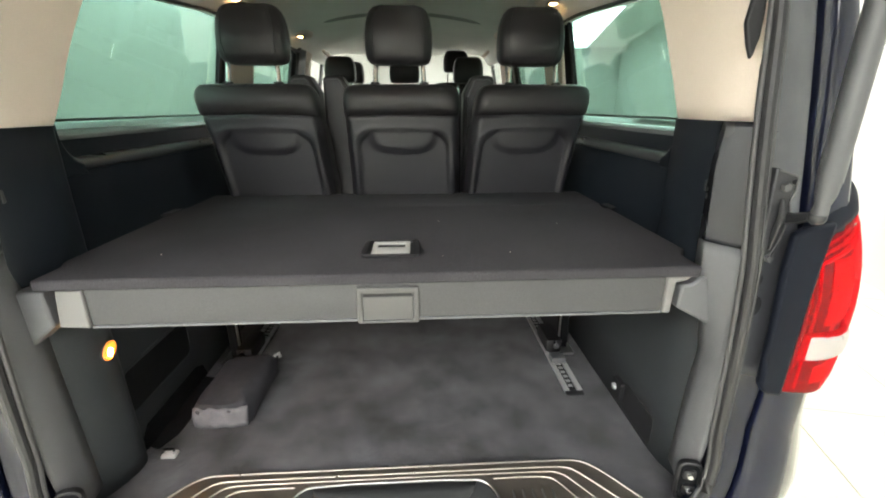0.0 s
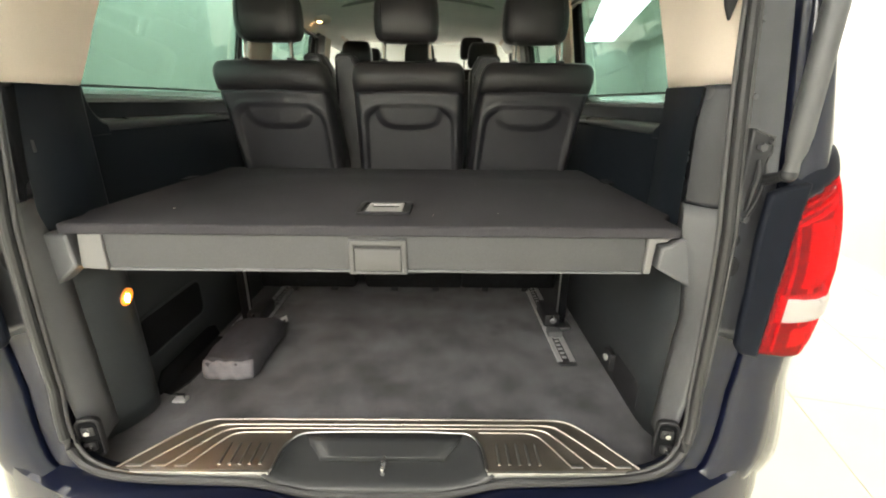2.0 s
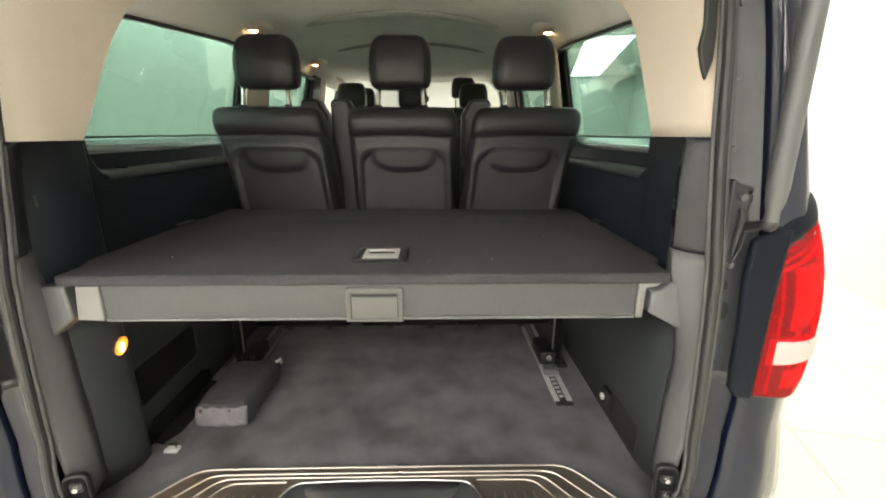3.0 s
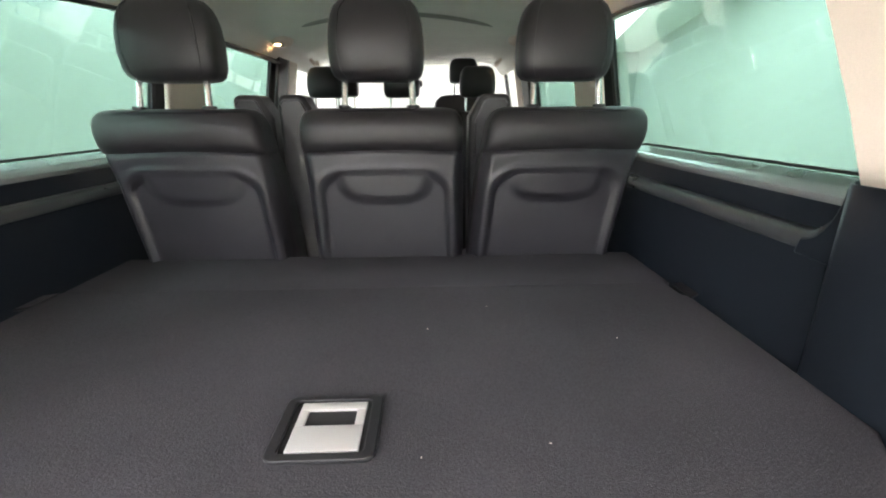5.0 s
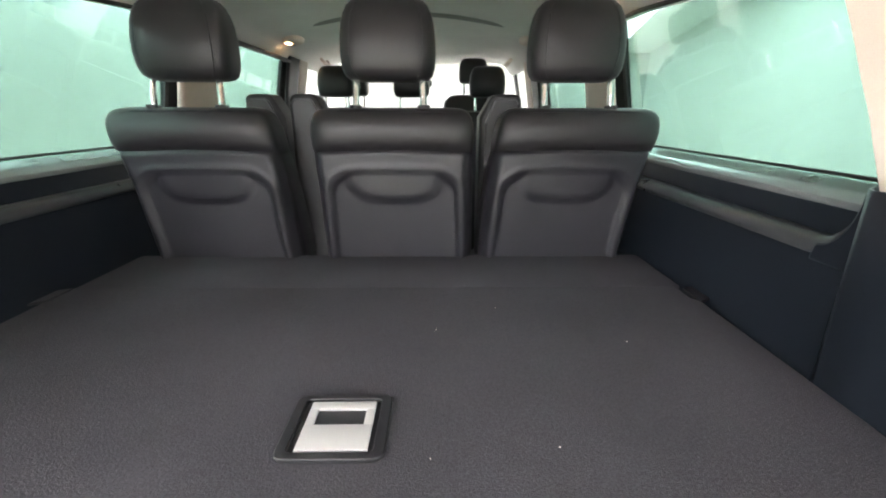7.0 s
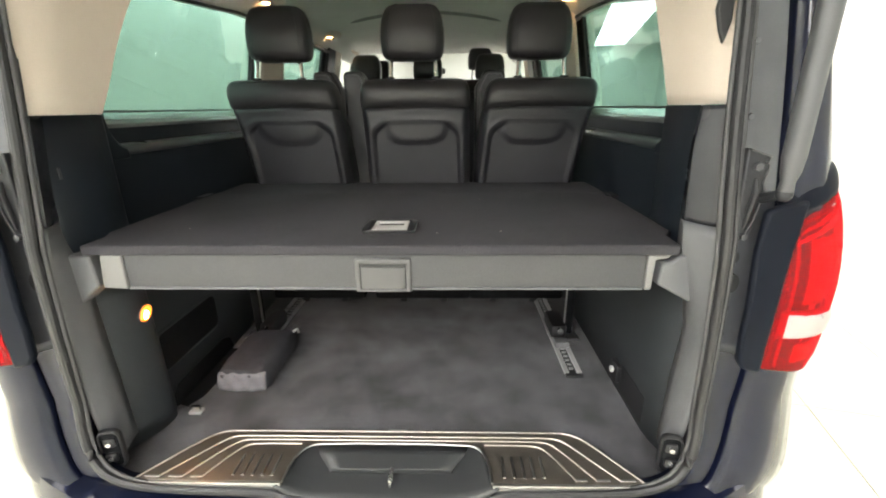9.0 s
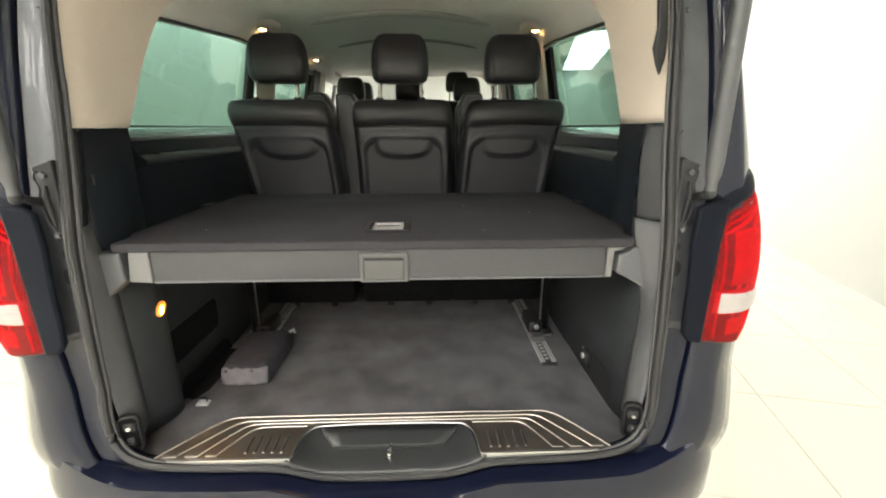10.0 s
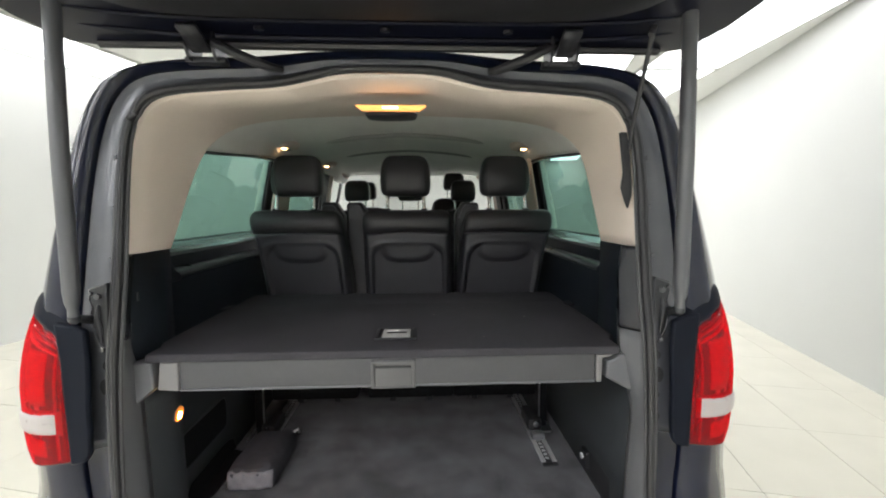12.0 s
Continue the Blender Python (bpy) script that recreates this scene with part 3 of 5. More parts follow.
# gas struts, brackets, hinges and the raised tailgate
for s in (-1, 1):
    st = part("gas_strut", tube(bmesh.new(), [(s * 0.715, -0.04, 1.275), (s * 0.712, -0.042, 1.6), (s * 0.708, -0.035, 1.99)], 0.0175, 14), STRUT, van, "grey gas strut holding the tailgate")
    part("end_fitting", tube(bmesh.new(), [(s * 0.715, -0.04, 1.278), (s * 0.7155, -0.04, 1.255), (s * 0.7155, -0.039, 1.238), (s * 0.716, -0.038, 1.222)], [0.0165, 0.0150, 0.0105, 0.0120], 12), STRUT, st, "tapered metal end fitting")
    bm = bmesh.new()
    bmesh.ops.create_uvsphere(bm, u_segments=12, v_segments=8, radius=0.0135, matrix=pose(s * 0.718, -0.034, 1.216))
    part("ball_joint", bm, STEEL, st)
    br = part("strut_bracket", prism(bmesh.new(), [(s * 0.690, 1.287), (s * 0.733, 1.274), (s * 0.736, 1.252), (s * 0.729, 1.24), (s * 0.731, 1.222), (s * 0.740, 1.205), (s * 0.731, 1.15), (s * 0.721, 1.122), (s * 0.704, 1.106), (s * 0.695, 1.13)][::s], "y", 0.034, 0.05), STEEL, van, "dark stamped steel strut bracket", bevel=0.003)
    part("bracket_flange", tube(bmesh.new(), [(s * 0.694, 0.033, 1.284), (s * 0.731, 0.033, 1.272), (s * 0.733, 0.033, 1.243), (s * 0.727, 0.033, 1.225), (s * 0.734, 0.033, 1.205), (s * 0.725, 0.033, 1.15), (s * 0.708, 0.033, 1.115)], 0.002, 6), STRUT, br, "pale rolled edge")
    part("bracket_rib", tube(bmesh.new(), [(s * 0.713, 0.034, 1.232), (s * 0.716, 0.030, 1.205), (s * 0.711, 0.030, 1.17), (s * 0.711, 0.034, 1.138)], [0.004, 0.006, 0.006, 0.003], 8), STEEL, br)
    part("bracket_arm", tube(bmesh.new(), [(s * 0.732, 0.038, 1.195), (s * 0.731, 0.01, 1.203), (s * 0.724, -0.016, 1.212), (s * 0.718, -0.032, 1.216)], [0.011, 0.010, 0.008, 0.008], 8), STEEL, br)
    for x, z, r, m in ((0.711, 1.254, 0.0085, STRUT), (0.726, 1.262, 0.004, STRUT), (0.719, 1.196, 0.005, STEEL), (0.711, 1.121, 0.0075, STRUT)):
        bm = bmesh.new()
        bmesh.ops.create_cone(bm, cap_ends=True, segments=6, radius1=r, radius2=r * 0.9, depth=0.008, matrix=pose(s * x, 0.030, z, 90, 0, 0))
        part("bolt_head", bm, m, br)
    part("jamb_cover", prism(bmesh.new(), [(s * 0.728, 1.176), (s * 0.750, 1.186), (s * 0.80, 1.196), (s * 0.793, 1.10), (s * 0.788, 0.834), (s * 0.752, 0.842), (s * 0.738, 0.862), (s * 0.734, 0.92), (s * 0.734, 0.976), (s * 0.729, 1.04), (s * 0.725, 1.10)][::s], "y", 0.002, 0.020), COVER, van, "dark satin corner cover beside the tail light", bevel=0.006)
    for z, x in ((1.108, 0.708), (0.875, 0.714), (1.34, 0.706), (1.47, 0.70), (1.60, 0.695)):
        bm = bmesh.new()
        bmesh.ops.create_cone(bm, cap_ends=True, segments=12, radius1=0.007, radius2=0.005, depth=0.008, matrix=pose(s * x, lean(z) + 0.024, z, 90, 0, 0))
        part("bolt", bm, JAMB if z > 1.3 else ALU, van)
    h = part("tailgate_hinge", boxed(s * 0.45 - 0.05, s * 0.45 + 0.05, 0.085, 0.12, 1.83, 1.845, bevel=0.004), STEEL, van, "black steel tailgate hinge")
    for dx in (-0.032, 0.032):
        part("hinge_cheek", prism(bmesh.new(), [(0.07, 1.832), (0.13, 1.832), (0.14, 1.9), (0.10, 1.92), (0.06, 1.9), (0.055, 1.86)], "x", s * 0.45 + dx - 0.004, s * 0.45 + dx + 0.004), STEEL, h, bevel=0.002)
    part("hinge_pin", tube(bmesh.new(), [(s * 0.45 - 0.045, 0.085, 1.875), (s * 0.45 + 0.045, 0.085, 1.875)], 0.009, 10), STEEL, h)
    part("goose_neck", loft(bmesh.new(), [[(s * 0.45 + w, y, z) for w in (-0.022, 0.022)] for y, z in ((0.09, 1.875), (0.075, 1.855), (0.05, 1.86), (0.03, 1.875), (0.0, 1.885))]), STEEL, h, thick=0.012)
    part("cable_gaiter", tube(bmesh.new(), [(s * 0.41, 0.05, 1.865), (s * 0.385, 0.035, 1.85), (s * 0.35, 0.03, 1.832), (s * 0.31, 0.04, 1.818), (s * 0.28, 0.06, 1.812), (s * 0.262, 0.085, 1.815)], [0.009, 0.011, 0.012, 0.012, 0.010, 0.008], 10), BLACK, h, "black cable gaiter")

def gate_at(x, d, h=0.0):
    """A point on the raised tailgate: d metres back from the hinge line, h above its underside."""
    a = radians(9)
    return (x, 0.16 - d * math.cos(a) - h * math.sin(a), 1.885 + d * math.sin(a) + h * math.cos(a))
gate = part("tailgate", loft(bmesh.new(), [[gate_at(x * w, d, h) for x in np.linspace(-1, 1, 15)] for d, w, h in ((0.0, 0.72, 0.006), (0.05, 0.79, -0.006), (0.15, 0.83, -0.006), (0.4, 0.87, 0.0), (0.9, 0.89, 0.0), (1.15, 0.87, 0.02), (1.2, 0.85, 0.1), (0.9, 0.85, 0.15), (0.3, 0.82, 0.16), (0.0, 0.71, 0.12), (-0.02, 0.71, 0.05), (0.0, 0.72, 0.006))]), GATEP, van, "raised navy tailgate seen from below")
part("tailgate_trim", loft(bmesh.new(), [[gate_at(x * w, d + 0.05 * abs(x) ** 6, h + 0.03 * abs(x) ** 8) for x in np.linspace(-1, 1, 25)] for d, w, h in ((0.19, 0.62, -0.004), (0.205, 0.62, -0.03), (0.235, 0.625, -0.046), (0.30, 0.635, -0.052), (0.60, 0.65, -0.055), (0.95, 0.66, -0.05), (1.02, 0.66, 0.0))]), GATEM, gate, "charcoal plastic inner tailgate trim", thick=0.004)
for d, r in ((0.155, 0.006), (0.085, 0.008)):
    part("seam_strip", tube(bmesh.new(), [gate_at(x, d + 0.05 * abs(x / 0.76) ** 4, -0.010 + 0.012 * abs(x / 0.76) ** 8) for x in np.linspace(-0.76, 0.76, 30)], [r * (1 - 0.8 * abs(k / 14.5 - 1) ** 6) for k in range(30)], 8), GATEP, gate)
for x in (-0.3, 0.0, 0.3):
    part("plug", tube(bmesh.new(), [gate_at(x, 0.12, -0.004), gate_at(x, 0.12, -0.012)], 0.012, 12), BLACK, gate)
part("tailgate_seal_lip", tube(bmesh.new(), [gate_at(x, 0.045, -0.008) for x in np.linspace(-0.72, 0.72, 20)], 0.012, 8), RUBBER, gate)
part("pull_strap", tube(bmesh.new(), [gate_at(0.62, 0.2, -0.05), (0.645, 0.0, 1.90), (0.648, 0.05, 1.80), (0.640, 0.082, 1.68), (0.636, 0.086, 1.62)], 0.006, 8), RUBBER, gate, "thin black pull strap")

# ---- the van: lining ----
def inward(line, d):
    out = []
    for i, p in enumerate(line):
        a, b = line[max(0, i - 1)], line[min(len(line) - 1, i + 1)]
        t = Vector((b[0] - a[0], b[1] - a[1])).normalized()
        out.append((max(0.0, p[0] + t.y * d), p[1] - t.x * d))
    return out
trim_rear = resample([(x, lean(z) + 0.028, z) for x, z in inward(smoothline(TRIM, N, 1), 0.014) if z > 1.361] , 36)
trim_rear[-1] = (trim_rear[-1][0], trim_rear[-1][1], 1.362)
trim_front = smoothline([(0, 0.72, 1.842), (0.3, 0.69, 1.828), (0.47, 0.62, 1.80), (0.575, 0.53, 1.755), (0.630, 0.47, 1.69), (0.642, 0.435, 1.64), (0.647, 0.395, 1.57), (0.653, 0.345, 1.46), (0.662, 0.288, 1.362)], 36, 1)
mids = [tuple(a * 0.5 + b * 0.5 + (-0.007 * min(1, max(0, (1.55 - p[2]) / 0.15)), 0.0, 0.006 * min(1, max(0, (p[2] - 1.37) / 0.1)))[k] for k, (a, b) in enumerate(zip(p, q))) for p, q in zip(trim_rear, trim_front)]
m1 = [(p[0] * (0.984 if p[2] > 1.5 else 0.978), p[1] * 0.8 + q[1] * 0.2, p[2] - (0.004 if p[2] > 1.7 else 0)) for p, q in zip(trim_rear, trim_front)]
back = [(p[0] + (0.10 if p[2] < 1.70 else 0.02), p[1] + 0.02, p[2] + (0.0 if p[2] < 1.70 else 0.01)) for p in trim_front]
outer = [(p[0] + 0.010, p[1] - 0.012, p[2] + 0.008 * max(0.0, min(1.0, (p[2] - 1.4) / 0.3))) for p in trim_rear]
def skew(r):
    def shift(x, z):
        if x > 0:
            return 0.018 * min(1, max(0, (1.45 - z) / 0.09))
        return 0.03 * max(-1, x / 0.6) * min(1, max(0, (1.68 - z) / 0.2))
    return [(x, y + shift(x, z) if y > 0.2 else y, z - (0.010 * min(1, max(0, (1.5 - z) / 0.12)) if x < 0 else 0)) for x, y, z in r]
part("rear_pillar_trim", loft(bmesh.new(), [skew(mirrored(r)) for r in (outer, trim_rear, m1, mids, trim_front, back)]), BEIGE, van, "beige plastic trim over rear pillars and roof end", thick=0.003)

liner = smoothline([(0, 1.852), (0.3, 1.842), (0.5, 1.825), (0.6, 1.806), (0.65, 1.775), (0.672, 1.728), (0.715, 1.722)], 26, 1)
def liner_row(y, drop=0.0):
    fall = 0.062 * max(0.0, (1.15 - y) / 0.7)
    return mirrored([(x, y, z - drop * (1 - min(1, abs(x) / 0.62) ** 2) - fall * max(0.0, min(1.0, (x - 0.52) / 0.14)) ** 2) for x, z in liner])
rows = [(0.44, 0.004), (0.6, 0.004), (0.75, 0.004), (0.9, 0.004), (1.1, 0.004), (1.28, 0.006), (1.42, 0.006), (1.70, 0.006), (1.84, 0.008), (2.4, 0.012), (2.9, 0.03), (3.25, 0.05)]
part("headliner", loft(bmesh.new(), [liner_row(y, d) for y, d in rows]), LINER, van, "pale grey cloth headliner", thick=0.003)
# darker arcs put the shade of the headliner steps into the colour
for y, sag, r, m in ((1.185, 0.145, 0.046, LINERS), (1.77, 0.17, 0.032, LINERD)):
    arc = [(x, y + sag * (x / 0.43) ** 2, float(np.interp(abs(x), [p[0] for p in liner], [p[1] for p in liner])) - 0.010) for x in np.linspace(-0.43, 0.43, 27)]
    part("headliner_vent_slot", tube(bmesh.new(), arc, [0.002 + r * max(0, 1 - (x[0] / 0.43) ** 2) ** 0.4 for x in arc], 10, flat=0.16), m, van, "grey arc painted for the shade of a headliner step")

# flank linings: dark waist panel, ledge below the glass
for s in (-1, 1):
    def row(y):
        return [(s * x, y, z) for x, z in ((0.690, 0.97), (0.694, 1.08), (0.694, 1.246), (0.698, 1.262), (0.706, 1.270), (0.718, 1.271), (0.724, 1.276), (0.733, 1.318), (0.742, 1.326), (0.778, 1.346), (0.80, 1.348))]
    LONG = (0.26 + 0.03 * s, 0.31, 0.36, 0.42, 0.5, 0.58, 0.66, 0.73, 1.0, 1.3, 2.0, 2.7, 3.4)
    part("flank_lining", loft(bmesh.new(), [row(y) for y in LONG]), PANELM, van, "charcoal plastic flank lining with a ledge", thick=0.003)
    nose_in = [(0.034, 0.088), (0.02, 0.11), (0.004, 0.16), (0, 0.2), (0, 0.285), (0, 0.7), (0, 1.3), (0, 2.0), (0, 2.7), (0, 3.4)]
    part("lower_lining", loft(bmesh.new(), [[(s * (x + dx), y, z) for z, x in ((0.50, 0.668), (0.70, 0.668), (0.86, 0.669), (0.93, 0.676), (0.972, 0.684))] for dx, y in nose_in]), LOWER, van, "dark grey felt lining below the platform", thick=0.003)
    end = 0.355 + 0.025 * s
    # paler than the lining: the highlight on the ledge edge is in the colour
    part("waist_rail", loft(bmesh.new(), [[(s * x, y, z + 14.0 * max(0.0, end + 0.035 - y) ** 2) for x, z in ((0.6915, 1.250), (0.692, 1.259), (0.6955, 1.267), (0.702, 1.2725), (0.712, 1.2745), (0.7235, 1.2765))] for y in (end - 0.012, end, end + 0.012, end + 0.03, 0.42, 0.5, 0.66, 1.0, 1.3, 2.0, 2.7, 3.4)]), WAISTM, van, "thin satin waist rail, paler than the lining for the highlight on it", thick=0.002)
    arc = [(end + 0.052 * (1 - math.cos(q)) - 0.028, 1.268 + 0.085 * (1 - math.sin(q))) for q in np.linspace(0, math.pi / 2, 10)]
    part("lining_corner", prism(bmesh.new(), [(end - 0.07, 1.24), (end - 0.07, 1.353)] + arc + [(end + 0.03, 1.24)], "x", s * 0.690, s * 0.712), PANELM, van, "rounded corner of the pillar lining", bevel=0.004, angle=60)
    # window light falling on the sill is put into this paler grey
    part("sill_strip", loft(bmesh.new(), [[(s * x, y, z) for x, z in ((0.7315, 1.316), (0.735, 1.326), (0.743, 1.331), (0.779, 1.350))] for y in (0.29 + 0.03 * s, 0.36, 0.8, 1.3, 2.0, 2.7, 3.4)]), LEDGE, van, "grey strip below the side glass, paler for the window light on it", thick=0.002)
    tx, ty = (0.6605, 0.166) if s > 0 else (0.6765, 0.122)
    part("lining_tag", boxed(min(s * tx, s * (tx + 0.0025)), max(s * tx, s * (tx + 0.0025)), ty, ty + 0.007, 1.222, 1.246, bevel=0.0008), SEALG, van, "small pale embossed mark on the lining", smooth=False)
    # rear pillar foot: inner dark face and grey outer strip
    foot = ((0.034, 0.088), (0.02, 0.11), (0.004, 0.16), (0, 0.2), (0, 0.285 + 0.03 * s))
    zl = 1.3605 if s > 0 else 1.351
    turn_in = [(dx, y) for dx, y in foot] + [(0.010, 0.300 + 0.03 * s), (0.026, 0.312 + 0.03 * s), (0.09, 0.320 + 0.03 * s)]
    part("pillar_lining", loft(bmesh.new(), [[(s * (x + (dx if s < 0 or y > 0.2 else 0.6 * dx)), y, z) for z, x in ((0.95, 0.667), (1.0, 0.664), (1.2, 0.664), (zl, 0.663))] for dx, y in turn_in]), PANELM, van, "dark blue-black pillar lining", thick=0.003, angle=60)
    strip_out = [(0.655, 0.56), (0.676, 0.64), (0.686, 0.72), (0.684, 0.92), (0.670, 1.12), (0.660, 1.36)]
    strip_in = [(0.668, 0.56), (0.674, 0.755), (0.681, 0.886), (0.669, 0.955), (0.637, 1.08), (0.634, 1.13), (0.630, 1.28), (0.637, 1.36)] if s > 0 else [(0.665, 0.56), (0.673, 0.79), (0.677, 0.94), (0.681, 1.055), (0.689, 1.10), (0.686, 1.20), (0.674, 1.36)]
    zt = 1.3605 if s > 0 else 1.351
    for z0, z1 in ((0, 1.134), (1.136, 2)):
        zz = np.linspace(max(z0, 0.56), min(z1, zt), 24)
        so = [(float(np.interp(z, [p[1] for p in strip_out], [p[0] for p in strip_out])), z) for z in zz]
        si = [(float(np.interp(z, [p[1] for p in strip_in], [p[0] for p in strip_in])), z) for z in zz]
        def back_by(z):
            return max(0.0, lean(z) - 0.025)
        part("pillar_strip", loft(bmesh.new(), [[(s * (x + 0.006), 0.038 + back_by(z), z) for x, z in so], [(s * x, 0.048 + back_by(z), z) for x, z in so], [(s * (x * 0.55 + w * 0.45 - 0.003), 0.070 + 0.7 * back_by(z), z) for (x, z), (w, _) in zip(so, si)], [(s * w, 0.098 + 0.4 * back_by(z), z) for w, z in si], [(s * (w + 0.006), 0.128, z) for w, z in si]]), GREYP if z1 < 1.2 else STRIPD, van, "grey plastic strip along the tailgate opening" if z1 < 1.2 else "darker satin strip below the beige trim", thick=0.003)
    # corbel that carries the platform end
    shape = [(0.632, 1.0615), (0.616, 1.047), (0.597, 1.044), (0.594, 0.995), (0.664, 0.957), (0.70, 0.94), (0.70, 1.0615)] if s > 0 else [(0.634, 1.0615), (0.628, 0.990), (0.675, 0.951), (0.71, 0.93), (0.71, 1.0615)]
    part("platform_corbel", prism(bmesh.new(), [(s * x, z) for x, z in shape], "y", 0.088, 0.135), GREYP, van, "grey plastic bracket beside the platform", bevel=0.005)
    # bolted catch at the foot of the pillar
    turn = Matrix.Translation((s * 0.658, 0.030, 0.596)) @ Matrix.Rotation(radians(-14 * s), 4, "Z")
    bm = ringframe(bmesh.new(), [(s * p[0], p[1]) for p in roundrect(-0.027, 0.023, -0.056, 0.052, 0.018, 5)][::s], [(s * p[0], p[1]) for p in roundrect(-0.021, 0.017, -0.049, 0.045, 0.013, 5)][::s], "y", -0.004, 0.012)
    bm.transform(turn)
    plate = part("striker_plate", bm, BLACK, van, "black plastic catch with two bright screws", bevel=0.003)
    bm = prism(bmesh.new(), [(s * p[0], p[1]) for p in roundrect(-0.021, 0.017, -0.049, 0.045, 0.013, 5)][::s], "y", 0.0, 0.010)
    bm.transform(turn)
    part("catch_well", bm, NET, plate)
    for dz, dx in ((-0.022, 0.001), (0.020, -0.003)):
        bm = prism(bmesh.new(), roundrect(s * dx - 0.013, s * dx + 0.013, dz - 0.012, dz + 0.012, 0.005, 3), "y", -0.006, 0.001)
        bm.transform(turn)
        seat = part("screw_seat", bm, BLACK, plate, bevel=0.001)
        bm = bmesh.new()
        bmesh.ops.create_cone(bm, cap_ends=True, segments=12, radius1=0.0075, radius2=0.0055, depth=0.008, matrix=turn @ pose(s * dx, -0.009, dz, 90, 0, 0))
        part("screw", bm, SILVER, seat)
    # roof lamps
    for y, x, z in ((1.245, 0.618, 1.798), (2.176, 0.61, 1.80)):
        base = part("roof_lamp", pillow(bmesh.new(), [(z - 0.018, 0.040, y - 0.062, y + 0.062, s * x), (z - 0.012, 0.052, y - 0.082, y + 0.082, s * x), (z - 0.002, 0.060, y - 0.094, y + 0.094, s * x), (z + 0.02, 0.064, y - 0.10, y + 0.10, s * x)], 28, 2.6), BEIGE, van, "oval roof lamp housing")
        part("lamp_bezel", pillow(bmesh.new(), [(z - 0.0205, 0.026, y - 0.056, y - 0.002, s * x), (z - 0.012, 0.032, y - 0.064, y + 0.006, s * x)], 20, 2.4), CAPM, base, "grey lamp bezel")
        part("lamp_lens", pillow(bmesh.new(), [(z - 0.025, 0.010, y - 0.040, y - 0.018, s * x), (z - 0.019, 0.018, y - 0.050, y - 0.008, s * x)], 16, 2.3), LAMP, base, "lit warm lamp lens")
        part("lamp_switch", pillow(bmesh.new(), [(z - 0.0225, 0.012, y + 0.016, y + 0.046, s * x), (z - 0.014, 0.018, y + 0.010, y + 0.054, s * x)], 16, 3), GREYP, base)
    part("grab_handle", tube(bmesh.new(), [(s * 0.60, 2.72, 1.775), (s * 0.585, 2.73, 1.755), (s * 0.58, 2.80, 1.745), (s * 0.585, 2.87, 1.755), (s * 0.60, 2.88, 1.775)], 0.011, 8), BEIGE, van, "pale roof grab handle")
    for y0, y1 in ((1.285, 1.545), (2.31, 2.50), (2.51, 2.66)):
        part("pillar_cover", loft(bmesh.new(), [[(s * x, y, z) for x, z in ((0.755, 1.30), (0.728, 1.40), (0.695, 1.60), (0.668, 1.76))] for y in (y0, y0 + 0.03, y1 - 0.03, y1)]), BLACK if 2 < y0 < 2.4 else BEIGE, van, "pillar cover between the side windows", thick=0.012)
# rear roof lamp in the beige end piece
rl = part("tail_roof_lamp", pillow(bmesh.new(), [(1.737, 0.05, 0.26, 0.32, -0.004), (1.740, 0.072, 0.25, 0.33, -0.004), (1.746, 0.077, 0.245, 0.335, -0.004), (1.7495, 0.078, 0.245, 0.335, -0.004)], 28, 4), BLACK, van, "lit roof lamp above the load space")
part("lamp_lens", prism(bmesh.new(), [(-0.084, 1.7505), (0.080, 1.7505), (0.101, 1.7645), (-0.106, 1.7645)], "y", 0.228, 0.25), DIM, rl, "glowing amber lens", bevel=0.003)
part("lamp_bulb", boxed(-0.026, 0.018, 0.2255, 0.23, 1.754, 1.760, bevel=0.001), LAMP, rl, "bright bulb behind the lens")
# right pillar strap pocket
part("strap_pocket", prism(bmesh.new(), [(0.608, 1.665), (0.628, 1.665), (0.639, 1.60), (0.645, 1.54), (0.646, 1.50), (0.638, 1.464), (0.628, 1.485), (0.617, 1.52), (0.622, 1.56)], "y", 0.083, 0.094), BLACK, van, "dark tapered strap pocket on the pillar", bevel=0.003)

# load floor, sill and scuff plate
part("load_floor", prism(bmesh.new(), [(-0.705, 0.02), (-0.27, 0.02), (-0.27, 0.145), (0.27, 0.145), (0.27, 0.02), (0.705, 0.02), (0.705, 3.4), (-0.705, 3.4)], "z", 0.46, 0.52), CARPET, van, "dark charcoal carpeted load floor")
part("sill_base", boxed(-0.70, 0.70, 0.0, 0.2, 0.38, 0.455, bevel=0.01), BLACK, van, "black plastic sill")
SZ = 0.534
scuff = part("scuff_plate", prism(bmesh.new(), [(-0.60, 0.002), (-0.245, 0.002), (-0.243, 0.06), (-0.228, 0.100), (-0.197, 0.122), (0.197, 0.122), (0.228, 0.100), (0.243, 0.06), (0.245, 0.002), (0.60, 0.002), (0.500, 0.134), (0.466, 0.158), (0.44, 0.164), (-0.44, 0.164), (-0.466, 0.158), (-0.500, 0.134)], "z", 0.521, SZ), SCUFF, van, "dark brushed steel sill plate with bright ribs", bevel=0.002)
